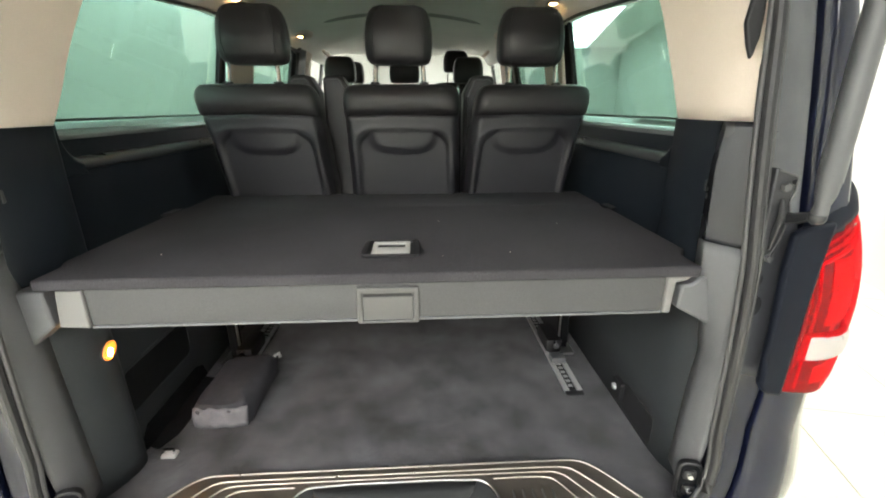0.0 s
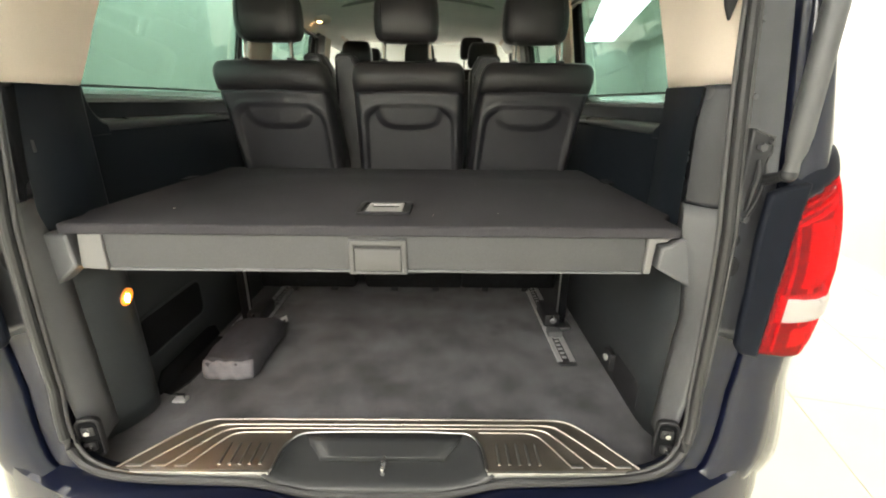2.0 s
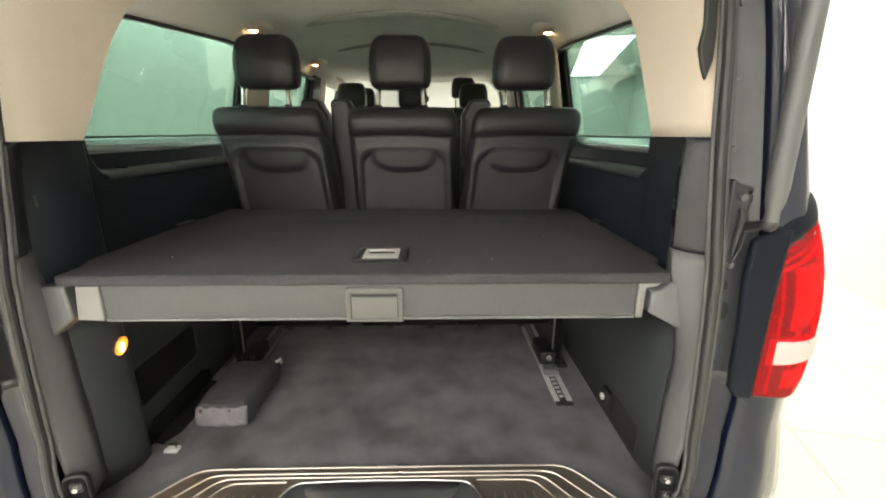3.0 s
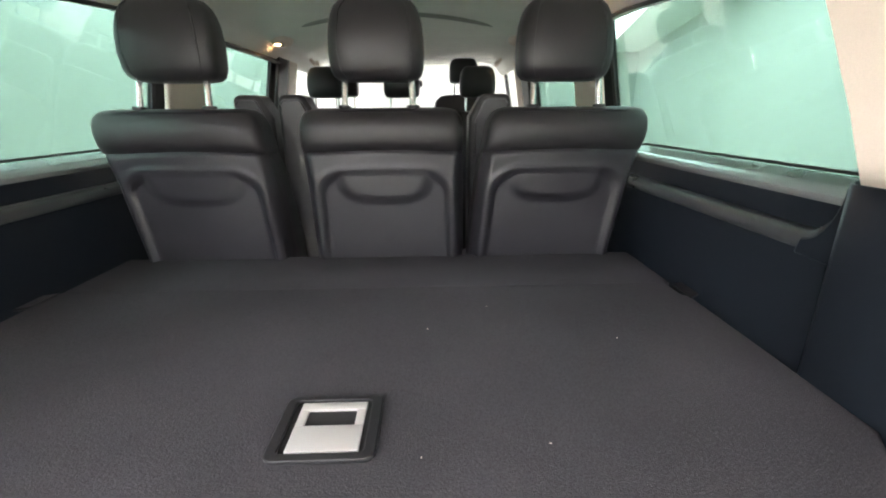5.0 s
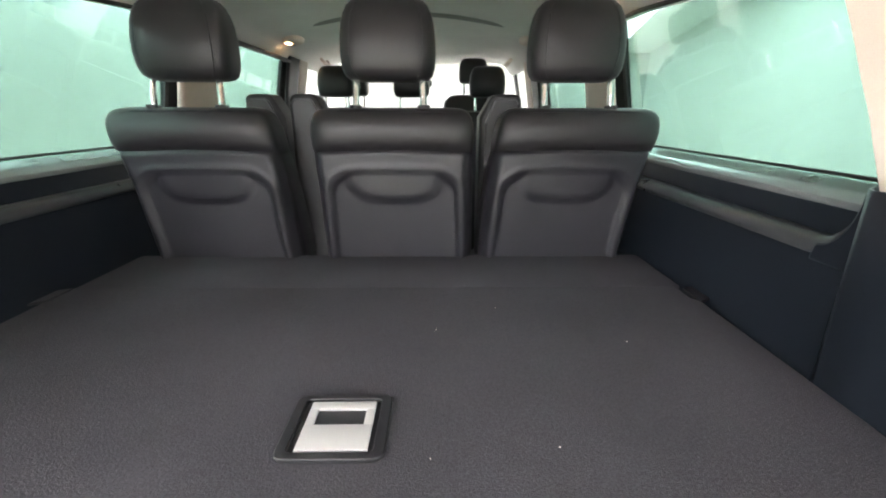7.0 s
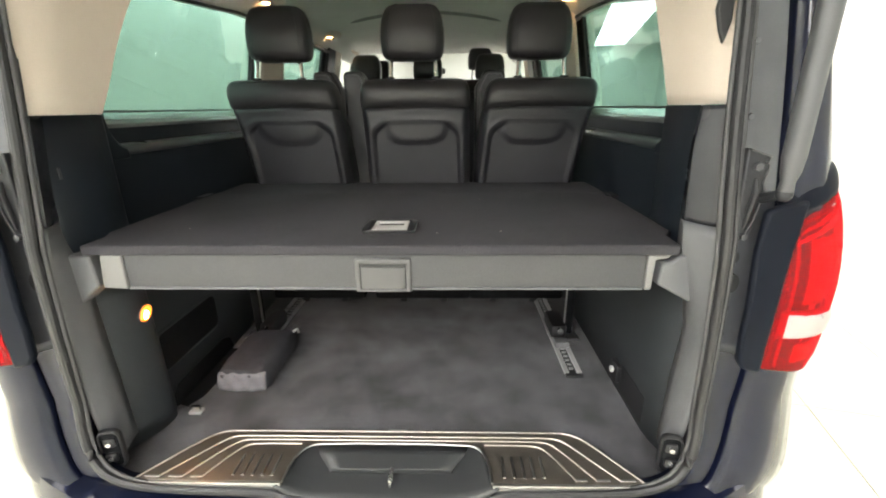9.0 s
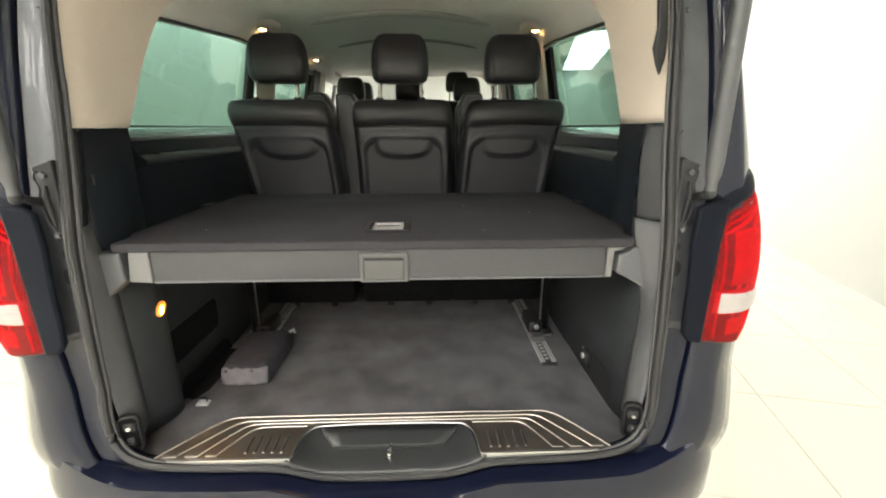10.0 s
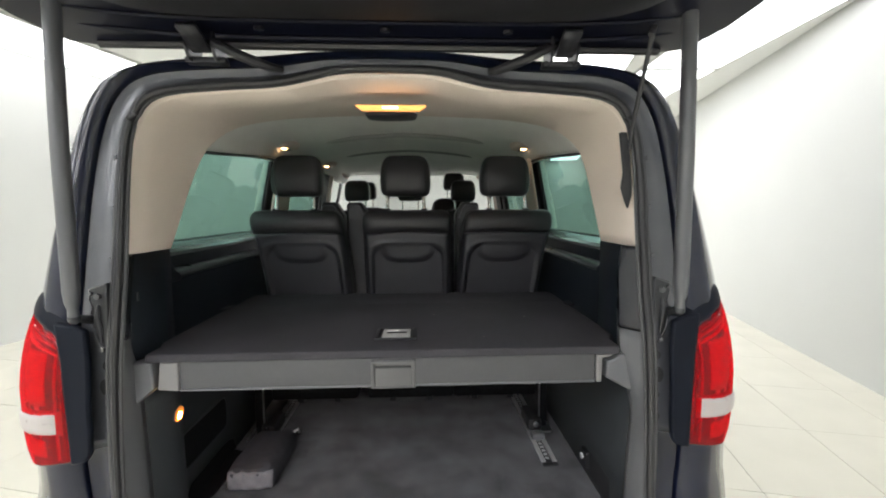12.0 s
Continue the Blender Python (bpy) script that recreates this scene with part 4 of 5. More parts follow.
for fx, hook, cx, ry, inner in ((0.578, 0.034, 0.428, 0.1460, 0.0), (0.520, 0.031, 0.398, 0.1330, 0.0), (0.467, 0.026, 0.372, 0.1190, 0.236)):
    for s in (-1, 1):
        foot = fx - hook
        bend = smoothline([(s * foot, 0.013), (s * (cx + 0.022), ry - 0.022), (s * cx, ry - 0.003), (s * (cx - 0.04), ry), (s * max(inner, 0.001), ry)], 30, 2)
        part("rib", tube(bmesh.new(), [(x, y, SZ + 0.0012) for x, y in bend], 0.0025, 6), RIBM, scuff, "bright raised rib")
        part("rib_foot", boxed(min(s * fx, s * (foot - 0.002)), max(s * fx, s * (foot - 0.002)), 0.010, 0.0155, SZ, SZ + 0.0035, bevel=0.001), ALU, scuff)
for s in (-1, 1):
    part("outer_edge", tube(bmesh.new(), [(x, y, SZ) for x, y in smoothline([(s * 0.60, 0.004), (s * 0.500, 0.136), (s * 0.466, 0.160), (s * 0.44, 0.166), (s * 0.001, 0.166)], 30, 1)], 0.0022, 6), RIBM, scuff)
    for k in range(5):
        x = s * (0.276 + 0.0233 * k)
        part("rib", tube(bmesh.new(), [(x, 0.018, SZ + 0.001), (x, 0.024, SZ + 0.0016), (x, 0.075, SZ + 0.001), (x, 0.084, SZ)], [0.0036, 0.0034, 0.0028, 0.001], 6), ALU, scuff)
    part("edge_strip", boxed(min(s * 0.60, s * 0.247), max(s * 0.60, s * 0.247), -0.006, 0.0015, 0.515, SZ + 0.002, bevel=0.002), ALU, scuff)
part("edge_strip", tube(bmesh.new(), [(x, y, SZ + 0.001) for x, y in smoothline([(-0.245, 0.002), (-0.243, 0.06), (-0.228, 0.100), (-0.197, 0.122), (0.197, 0.122), (0.228, 0.100), (0.243, 0.06), (0.245, 0.002)], 50, 1)], 0.003, 6), ALU, scuff)
def tray_row(w, y, z):
    return [(x * w, y, z + (0.532 - z) * abs(x) ** 6) for x in np.linspace(-1, 1, 41)]
tray = part("latch_tray", loft(bmesh.new(), [tray_row(w, y, z) for w, y, z in ((0.262, -0.012, 0.482), (0.255, -0.004, 0.490), (0.25, 0.01, 0.495), (0.245, 0.04, 0.501), (0.242, 0.065, 0.507), (0.238, 0.08, 0.514), (0.228, 0.105, 0.524), (0.20, 0.13, 0.531), (0.19, 0.14, 0.532))]), TRAY, van, "dark grey plastic latch tray in the sill", thick=0.003)
part("tray_ledge", loft(bmesh.new(), [[(x * w, y, z) for x in np.linspace(-1, 1, 9)] for w, y, z in ((0.150, 0.056, 0.506), (0.155, 0.060, 0.5155), (0.183, 0.090, 0.5285), (0.194, 0.112, 0.5345))]), TRAY, tray, thick=0.004)
part("latch_striker", boxed(-0.001, 0.009, 0.020, 0.070, 0.496, 0.5185, bevel=0.003), SILVER, tray, "bright steel latch loop")
part("sill_clip", boxed(-0.02, 0.03, 0.176, 0.186, 0.519, 0.5225, bevel=0.001), ALU, van)

# ---- load space fittings ----
def rail(s):
    e = empty("seat_rail", "aluminium slotted seat rail let into the load floor", "rail", 0, 0, 0, "seat rails")
    for dx in (-0.021, 0.021):
        part("flange", boxed(s * 0.553 + dx - 0.008, s * 0.553 + dx + 0.008, 0.45, 2.9, 0.518, 0.527, bevel=0.001), RAILM, e, smooth=False)
    part("slot_bed", boxed(s * 0.553 - 0.012, s * 0.553 + 0.012, 0.45, 2.9, 0.516, 0.521), BLACK, e, smooth=False)
    for k in range(26):
        y = 0.475 + k * 0.025
        part("slot_tooth", boxed(s * 0.553 - 0.007, s * 0.553 + 0.007, y, y + 0.012, 0.5205, 0.523), RAILM, e, smooth=False)
    part("end_stop", boxed(s * 0.553 - 0.028, s * 0.553 + 0.028, 0.432, 0.45, 0.517, 0.526, bevel=0.002), BLACK, e)
    part("lock_block", boxed(s * 0.553 - 0.026, s * 0.553 + 0.026, 0.60, 0.645, 0.52, 0.548, bevel=0.006), GREYP, e)
    part("slider_foot", boxed(s * 0.553 - 0.03, s * 0.553 + 0.03, 0.66, 0.80, 0.528, 0.585, bevel=0.015), BLACK, e)
    part("slider_knob", tube(bmesh.new(), [(s * 0.553, 0.645, 0.568), (s * 0.553, 0.665, 0.568)], 0.012, 12), CHROME, e)
rail(-1)
rail(1)

platform = empty("load_platform", "dark felt covered load platform with a vinyl front", "platform", 0, 0.1, 0.52)
def pl(name, bm, m, label="", **k):
    bm.transform(Matrix.Translation((0, -0.1, -0.52)))
    return part(name, bm, m, platform, label, **k)
pl("board", prism(bmesh.new(), [(-0.648, 0.088), (0.632, 0.088), (0.634, 0.16), (0.662, 0.20), (0.668, 0.60), (0.655, 0.61), (0.655, 0.665), (0.67, 0.675), (-0.672, 0.675), (-0.668, 0.2), (-0.648, 0.16)], "z", 1.062, 1.085), FELT, "dark felt covered board", bevel=0.006)
pl("rear_flap", boxed(-0.672, 0.672, 0.678, 0.905, 1.060, 1.0825, bevel=0.005), FELT, "hinged rear strip of the board")
pl("front_panel", boxed(-0.566, 0.567, 0.098, 0.125, 0.985, 1.062, bevel=0.003), PANELF, "dark grey vinyl front panel")
pl("lower_edge", boxed(-0.566, 0.567, 0.095, 0.128, 0.980, 0.986, bevel=0.002), GREYP)
for s in (-1, 1):
    cap = [(0.568, 0.982), (0.583, 0.982), (0.585, 1.050), (0.606, 1.0535), (0.618, 1.0615), (0.568, 1.0615)] if s > 0 else [(0.567, 0.982), (0.622, 0.986), (0.613, 1.0615), (0.565, 1.0615)]
    pl("end_cap", prism(bmesh.new(), [(s * x, z) for x, z in cap], "y", 0.092, 0.135), CAPM, "grey plastic end cap", bevel=0.003)
latch = pl("latch_housing", ringframe(bmesh.new(), [(-0.057, 0.977), (0.065, 0.977), (0.065, 1.054), (-0.057, 1.054)], [(-0.046, 0.983), (0.054, 0.983), (0.054, 1.041), (-0.046, 1.041)], "y", 0.0905, 0.1), LATCHM, "grey plastic latch surround", bevel=0.003)
bm = boxed(-0.0445, 0.0525, 0.092, 0.1, 0.984, 1.034, bevel=0.002)
bm.transform(Matrix.Translation((0, -0.1, -0.52)))
part("pull_flap", bm, LATCHM, latch)
bm = boxed(-0.0445, 0.0525, 0.094, 0.1, 1.0335, 1.040)
bm.transform(Matrix.Translation((0, -0.1, -0.52)))
part("finger_gap", bm, BLACK, latch)
bz = pl("handle_bezel", ringframe(bmesh.new(), roundrect(-0.057, 0.067, 0.176, 0.288, 0.012, 3), roundrect(-0.044, 0.053, 0.187, 0.279, 0.006, 3), "z", 1.0855, 1.0915), BLACK, "black plastic handle surround", bevel=0.0015)
def sub(name, bm, m, parent, **k):
    bm.transform(Matrix.Translation((0, -0.1, -0.52)))
    return part(name, bm, m, parent, **k)
sub("handle_well", boxed(-0.045, 0.054, 0.186, 0.280, 1.0852, 1.0862), BLACK, bz)
mh = sub("metal_handle", boxed(-0.036, 0.047, 0.190, 0.232, 1.0866, 1.0908, bevel=0.0012), HANDLE, bz)
sub("far_bar", boxed(-0.036, 0.047, 0.2605, 0.275, 1.0866, 1.0908, bevel=0.0012), HANDLE, mh)
for x0, x1 in ((-0.036, -0.025), (0.036, 0.047)):
    sub("side_bar", boxed(x0, x1, 0.2322, 0.2603, 1.0866, 1.0906, bevel=0.0008), HANDLE, mh)
lint = random.Random(5)
for k in range(7):
    x, y = lint.uniform(-0.5, 0.5), lint.uniform(0.12, 0.6)
    pl("lint_fleck", boxed(x, x + lint.uniform(0.001, 0.002), y, y + lint.uniform(0.001, 0.002), 1.0852, 1.0862), BEIGE, smooth=False)
for x0, x1 in ((-0.688, -0.662), (0.662, 0.688)):
    pl("belt_slot", prism(bmesh.new(), [(x0, 0.585), (x1, 0.60), (x1, 0.665), (x0, 0.655)], "z", 1.083, 1.0885), BLACK, "dark belt slot at the board edge", bevel=0.002)
for s in (-1, 1):
    leg = pl("support_leg", boxed(s * 0.6 - 0.016, s * 0.6 + 0.014, 0.70, 0.735, 0.528, 1.06, bevel=0.004), NET, "black steel support leg")
    sub("leg_edge", boxed(s * 0.578 - 0.002, s * 0.578 + 0.002, 0.69, 0.70, 0.53, 1.06), ALU, leg)
    pl("leg_foot", boxed(s * 0.60 - 0.04, s * 0.60 + 0.03, 0.66, 0.76, 0.52, 0.53, bevel=0.003), ALU)

bag = pillow(bmesh.new(), [(0.522, 0.075, 0.352, 0.625, -0.515), (0.535, 0.083, 0.345, 0.632, -0.515), (0.575, 0.082, 0.348, 0.63, -0.515), (0.592, 0.074, 0.36, 0.618, -0.515), (0.598, 0.05, 0.39, 0.59, -0.515)], 48, 7)
for v in bag.verts:
    v.co.z += 0.012 * noise.noise(v.co * 22) * (1 if v.co.z > 0.55 else 0)
    v.co.x += 0.006 * noise.noise(v.co * 30)
be = empty("tool_bag", "dark grey cloth tool bag lying on the load floor", "bag", -0.503, 0.5, 0.522)
bag.transform(Matrix.Translation((0.515, -0.5, -0.522)))
part("bag_body", bag, CLOTH, be)
rows = []
for k in range(6):
    f = k / 5
    rows.append([(x, -0.159 + 0.012 * abs(x / 0.08) ** 4 + 0.002 * math.sin(x * 140 + k) + 0.010 * f * f, 0.006 + f * (0.056 + 0.006 * noise.noise(Vector((x * 60, 3.1, 0))))) for x in np.linspace(-0.076, 0.076, 25)])
# front face in a paler cloth, standing in for light on the bag end
part("front_flap", loft(bmesh.new(), rows), BAGLIT, be, "wrinkled grey end of the bag, paler for the light it catches", thick=0.003)
bm = tube(bmesh.new(), [(0.07, 0.115, 0.06), (0.085, 0.122, 0.068), (0.09, 0.115, 0.055)], 0.006, 8)
part("zip_pull", bm, ALU, be, "bright metal zip pull")

ring = empty("lashing_eye", "small bright lashing eye on the load floor", "lashing eye", -0.594, 0.253, 0.52, "lashing eyes")
part("eye_plate", boxed(-0.018, 0.018, -0.012, 0.012, 0, 0.008, bevel=0.002), RAILM, ring)
part("eye_loop", tube(bmesh.new(), [(-0.012, 0, 0.004), (-0.012, 0, 0.02), (0.012, 0, 0.02), (0.012, 0, 0.004)], 0.004, 8), CHROME, ring)
anchor = empty("side_anchor", "black side anchor with a bright button on the lining", "anchor", 0.664, 0.383, 0.584)
part("anchor_plate", prism(bmesh.new(), roundrect(-0.03, 0.025, -0.03, 0.03, 0.01, 3), "x", -0.014, 0.002), BLACK, anchor, bevel=0.003)
part("anchor_button", tube(bmesh.new(), [(-0.012, 0, 0.004), (-0.021, 0, 0.004)], 0.010, 14), RAILM, anchor)

# wheel-arch linings under the platform with pockets on the lamp side
part("arch_lining", loft(bmesh.new(), [[(x + 0.003 * math.cos((z - 0.5) * 6), y, z) for z in np.linspace(0.515, 0.98, 10)] for x, y in ((-0.70, 0.11), (-0.688, 0.12), (-0.672, 0.14), (-0.658, 0.17), (-0.648, 0.200), (-0.646, 0.222), (-0.6475, 0.238), (-0.655, 0.252), (-0.674, 0.262))]), LOWER, van, "charcoal lining bulge beside the opening", thick=0.003)
pk = part("side_pocket", ringframe(bmesh.new(), roundrect(0.248, 0.562, 0.640, 0.772, 0.03, 4), roundrect(0.258, 0.552, 0.650, 0.762, 0.024, 4), "x", -0.668, -0.6635), LOWER, van, "dark net pocket in the flank lining", bevel=0.002)
part("pocket_net", prism(bmesh.new(), roundrect(0.258, 0.552, 0.650, 0.762, 0.024, 4), "x", -0.667, -0.6645), NET, pk, "black elastic net")
part("lower_recess", prism(bmesh.new(), [(0.275, 0.521), (0.62, 0.521), (0.60, 0.568), (0.56, 0.585), (0.30, 0.585), (0.275, 0.56)], "x", -0.668, -0.662), NET, van, "black opening at the foot of the lining", bevel=0.004)
# flat black patch on the floor between lining and bag
part("floor_cover", prism(bmesh.new(), [(-0.662, 0.285), (-0.635, 0.275), (-0.612, 0.33), (-0.600, 0.58), (-0.662, 0.60)], "z", 0.520, 0.525), NET, van, "flat black patch at the floor edge", bevel=0.002)
part("side_vent", prism(bmesh.new(), roundrect(0.20, 0.36, 0.53, 0.62, 0.012, 3), "x", 0.6655, 0.670), BLACK, van, "dark cover in the flank lining", bevel=0.003)
def oval(cy, cz, ry, rz, tilt=0.5, n=16):
    return [(cy + ry * math.cos(a) + tilt * rz * math.sin(a) * 0.6, cz + rz * math.sin(a)) for a in np.linspace(0, 2 * math.pi, n + 1)[:-1]]
cl = part("courtesy_lamp", prism(bmesh.new(), oval(0.216, 0.861, 0.021, 0.020), "x", -0.652, -0.643), LOWER, van, "lit courtesy lamp in the flank lining", bevel=0.002)
part("lamp_lens", prism(bmesh.new(), oval(0.215, 0.861, 0.020, 0.020), "x", -0.644, -0.638), HALO, cl, "glowing amber lens", bevel=0.002)
part("lamp_bulb", prism(bmesh.new(), oval(0.211, 0.859, 0.005, 0.009), "x", -0.6385, -0.6355), BULB, cl, "bright bulb behind the lens")

# ---- seats ----
def rebase(e, x, y, z):
    """Moves a thing's empty to its foot on the floor, leaving its parts where they are."""
    for o in e.children_recursive:
        o.data.transform(Matrix.Translation((-x, -y, -z)))
    e.location = (e.location.x + x, e.location.y + y, e.location.z + z)


def smooth_step(a, b, v):
    f = max(0.0, min(1.0, (v - a) / (b - a)))
    return f * f * (3 - 2 * f)


def moulded_back(e):
    """The moulded shell of a rear seat: raised rim, sunk panel and a tongue that hangs into it."""
    def half(z):
        return float(np.interp(z, (0.8, 1.1, 1.28, 1.37), (0.182, 0.189, 0.197, 0.203)))

    def round_top(x, z, w, top, r):
        qx, qz = abs(x) - (w - r), z - (top - r)
        return math.hypot(max(qx, 0), max(qz, 0)) + min(max(qx, qz), 0) - r

    def fields(x, z):
        sunk = round_top(x, z, 0.163, 1.303, 0.055)
        tx, tz = abs(x) / 0.106, (1.318 - z) / 0.078
        tongue = ((tx ** 3.2 + max(0.0, tz) ** 3.2) ** (1 / 3.2) - 1) * 0.07 if z < 1.318 else max(abs(x) - 0.106, z - 1.318)
        return sunk, tongue

    def depth(x, z):
        sunk, tongue = fields(x, z)
        panel = max(sunk, -tongue)
        y = 0.010 * (1 - smooth_step(-0.016, 0.0, panel))
        y += 0.003 * math.exp(-((tongue - 0.004) / 0.007) ** 2) * (1 - smooth_step(-0.006, 0.004, sunk))
        y -= 0.003 * math.exp(-((sunk - 0.012) / 0.008) ** 2)
        y += 0.03 * max(0.0, 1 - (half(z) - abs(x)) / 0.028) ** 2
        y += 0.02 * max(0.0, 1 - (1.366 - z) / 0.022) ** 2
        return y - 0.008
    nx = 72
    zs = list(np.linspace(0.80, 1.06, 8)[:-1]) + list(np.linspace(1.06, 1.366, 60))
    sets = {"back_shell": bmesh.new(), "back_panel": bmesh.new(), "grip_tongue": bmesh.new()}
    grids = {k: {} for k in sets}

    def vert(kind, i, j):
        if (i, j) not in grids[kind]:
            u = -1 + 2 * i / nx
            u = math.copysign(abs(u) ** 0.9, u)
            x, z = u * half(zs[j]), zs[j]
            grids[kind][i, j] = sets[kind].verts.new((x, depth(x, z), z))
        return grids[kind][i, j]
    for j in range(len(zs) - 1):
        for i in range(nx):
            u = -1 + 2 * (i + 0.5) / nx
            u = math.copysign(abs(u) ** 0.9, u)
            z = (zs[j] + zs[j + 1]) / 2
            sunk, tongue = fields(u * half(z), z)
            kind = "grip_tongue" if tongue < -0.001 and sunk < -0.003 else "back_panel" if sunk < -0.011 else "back_shell"
            sets[kind].faces.new([vert(kind, *q) for q in ((i, j), (i + 1, j), (i + 1, j + 1), (i, j + 1))])
    part("back_shell", sets["back_shell"], SHELL, e, "dark grey moulded plastic shell", angle=60)
    part("back_panel", sets["back_panel"], FABRIC, e, "grey grained sunk back panel", angle=60)
    part("grip_tongue", sets["grip_tongue"], SHELL, e, "half-round grip tongue over the panel", angle=60)


def padded_headrest(e, hw, z0, z1, y, cx, name="headrest"):
    """A soft cushion with rounded shoulders, fuller below its middle."""
    shape = ((0.0, 0.72, 0.022, 0.088), (0.02, 0.86, 0.010, 0.098), (0.07, 0.95, 0.0, 0.105), (0.16, 1.0, -0.008, 0.110), (0.34, 1.02, -0.013, 0.112), (0.52, 1.01, -0.012, 0.112), (0.68, 0.98, -0.007, 0.109), (0.80, 0.93, 0.0, 0.104), (0.89, 0.86, 0.008, 0.097), (0.955, 0.76, 0.018, 0.088), (0.99, 0.62, 0.032, 0.075), (1.0, 0.45, 0.042, 0.064))
    return part(name, pillow(bmesh.new(), [(z0 + (z1 - z0) * f, hw * w, y + a, y + b, cx) for f, w, a, b in shape], 56, 3.7), LEATHER, e, "padded black leather headrest", angle=70)


def armrest(e, x0, x1, cut):
    """A raised armrest standing beside the backrest; cut: the side with the chamfered corner."""
    y0, y1, zt = 0.163, 0.255, 1.500
    outline = [(x0, 1.02), (x1, 1.02), (x1, zt - 0.062), (x1 - 0.032, zt - 0.006), (x1 - 0.045, zt), (x0 + 0.012, zt), (x0, zt - 0.012)]
    if cut < 0:
        outline = [(x0 + x1 - x, z) for x, z in outline][::-1]
    arm = part("armrest", prism(bmesh.new(), outline, "y", y0, y1), LEATHER, e, "raised black armrest", bevel=0.009)
    mx = (x0 + x1) / 2
    inner = [(mx + (x - mx) * 0.78 - cut * 0.004, z - 0.014) for x, z in outline]
    part("armrest_cover", prism(bmesh.new(), inner, "y", y0 - 0.005, y0 + 0.004), MIDM, arm, "grey plastic armrest cover", bevel=0.004)
    rim = [p for p in inner if p[1] > 1.2]
    part("edge_trim", tube(bmesh.new(), [(x, y0 - 0.005, z) for x, z in rim], 0.0032, 6), STRUT, arm, "pale edge of the cover")


def rear_seat(side, hx, label, arm):
    """side: -1, 0, 1. The outer seats slope in towards their feet on the wall side."""
    e = empty("rear_seat", label, "seat", 0, 0, 0, "rear row seats")
    top = [(1.346, 0.192, 0.012, 0.12, 0), (1.351, 0.200, 0.0, 0.124, 0), (1.362, 0.2045, -0.010, 0.126, 0), (1.38, 0.206, -0.016, 0.126, 0), (1.405, 0.2055, -0.018, 0.122, 0), (1.425, 0.203, -0.015, 0.118, 0), (1.440, 0.198, -0.009, 0.113, 0), (1.450, 0.191, -0.002, 0.108, 0), (1.456, 0.184, 0.006, 0.102, 0), (1.460, 0.174, 0.018, 0.094, 0), (1.463, 0.155, 0.036, 0.08, 0)]
    part("backrest_top", pillow(bmesh.new(), top, 64, 5.5), LEATHER, e, "smooth black leather top roll", angle=70)
    part("top_seam", tube(bmesh.new(), [(x, 0.0012 + 0.012 * (abs(x) / 0.19) ** 6, 1.4535 - 0.022 * (abs(x) / 0.19) ** 7) for x in np.linspace(-0.184, 0.184, 25)], 0.0018, 6), SHELL, e)
    part("backrest", pillow(bmesh.new(), [(0.80, 0.18, 0.02, 0.17, 0), (0.9, 0.188, 0.018, 0.175, 0), (1.1, 0.196, 0.016, 0.16, 0), (1.3, 0.202, 0.014, 0.13, 0), (1.36, 0.2, 0.014, 0.12, 0)], 48, 7), LEATHER, e)
    moulded_back(e)
    part("cushion", pillow(bmesh.new(), [(0.80, 0.19, 0.03, 0.50, 0), (0.84, 0.205, 0.02, 0.53, 0), (0.93, 0.205, 0.04, 0.53, 0), (0.96, 0.18, 0.07, 0.49, 0)], 36, 6), LEATHER, e, "black leather seat cushion")
    # deep matte black block: the shade below the seat built as a shape
    part("seat_base", boxed(-0.205, 0.205, 0.04, 0.46, 0.565, 0.81, bevel=0.02), NET, e)
    for x in (-0.09, 0.09):
        for y in (0.16, 0.42):
            leg = part("leg", boxed(x - 0.012, x + 0.012, y - 0.025, y + 0.025, 0.52, 0.575, bevel=0.004), BLACK, e)
            part("floor_latch", boxed(x - 0.016, x + 0.016, y - 0.045, y - 0.015, 0.521, 0.545, bevel=0.004), STEEL, leg)
    zs = (0.8, 1.09, 1.28, 1.38, 1.46)
    mids = (0.428, 0.431, 0.455, 0.476, 0.487) if side else (0.024, 0.022, 0.018, 0.0155, 0.0155)
    wide = (1.0, 1.0, 1.0, 0.99, 0.99) if side else (1.02, 1.02, 1.0, 0.99, 1.0)
    for o in e.children_recursive:
        for v in o.data.vertices:
            z = v.co.z
            v.co.z += 0.010 * (1 - min(1.0, abs(v.co.x) / 0.2) ** 2) * max(0.0, 1 - abs(z - 1.36) / 0.07)
            v.co.x = (side or 1) * float(np.interp(z, zs, mids)) + v.co.x * float(np.interp(z, zs, wide))
    cx = hx - 0.013 * side
    hr = padded_headrest(e, 0.112, 1.524, 1.708, 0.0, cx)
    for x in (-0.084, 0.084):
        part("seam", tube(bmesh.new(), [(cx + x * f, yy, z) for f, yy, z in ((0.86, 0.006, 1.530), (0.96, -0.001, 1.545), (1.02, -0.0095, 1.585), (1.0, -0.0085, 1.63), (0.95, -0.003, 1.66), (0.88, 0.004, 1.682), (0.74, 0.016, 1.699), (0.6, 0.03, 1.706))], 0.0014, 6), SHELL, hr)
    for x in (-0.08, 0.08):
        po = part("headrest_post", tube(bmesh.new(), [(hx + x * 1.06, 0.030, 1.44), (hx + x * 1.03, 0.040, 1.50), (hx + x, 0.05, 1.55)], 0.0082, 14), CHROME, e, "polished chrome post")
        part("post_collar", tube(bmesh.new(), [(hx + x * 1.055, 0.032, 1.452), (hx + x * 1.05, 0.033, 1.468)], 0.016, 14), BLACK, po)
    armrest(e, *arm)
    e.location = (0, 0.885, 0)
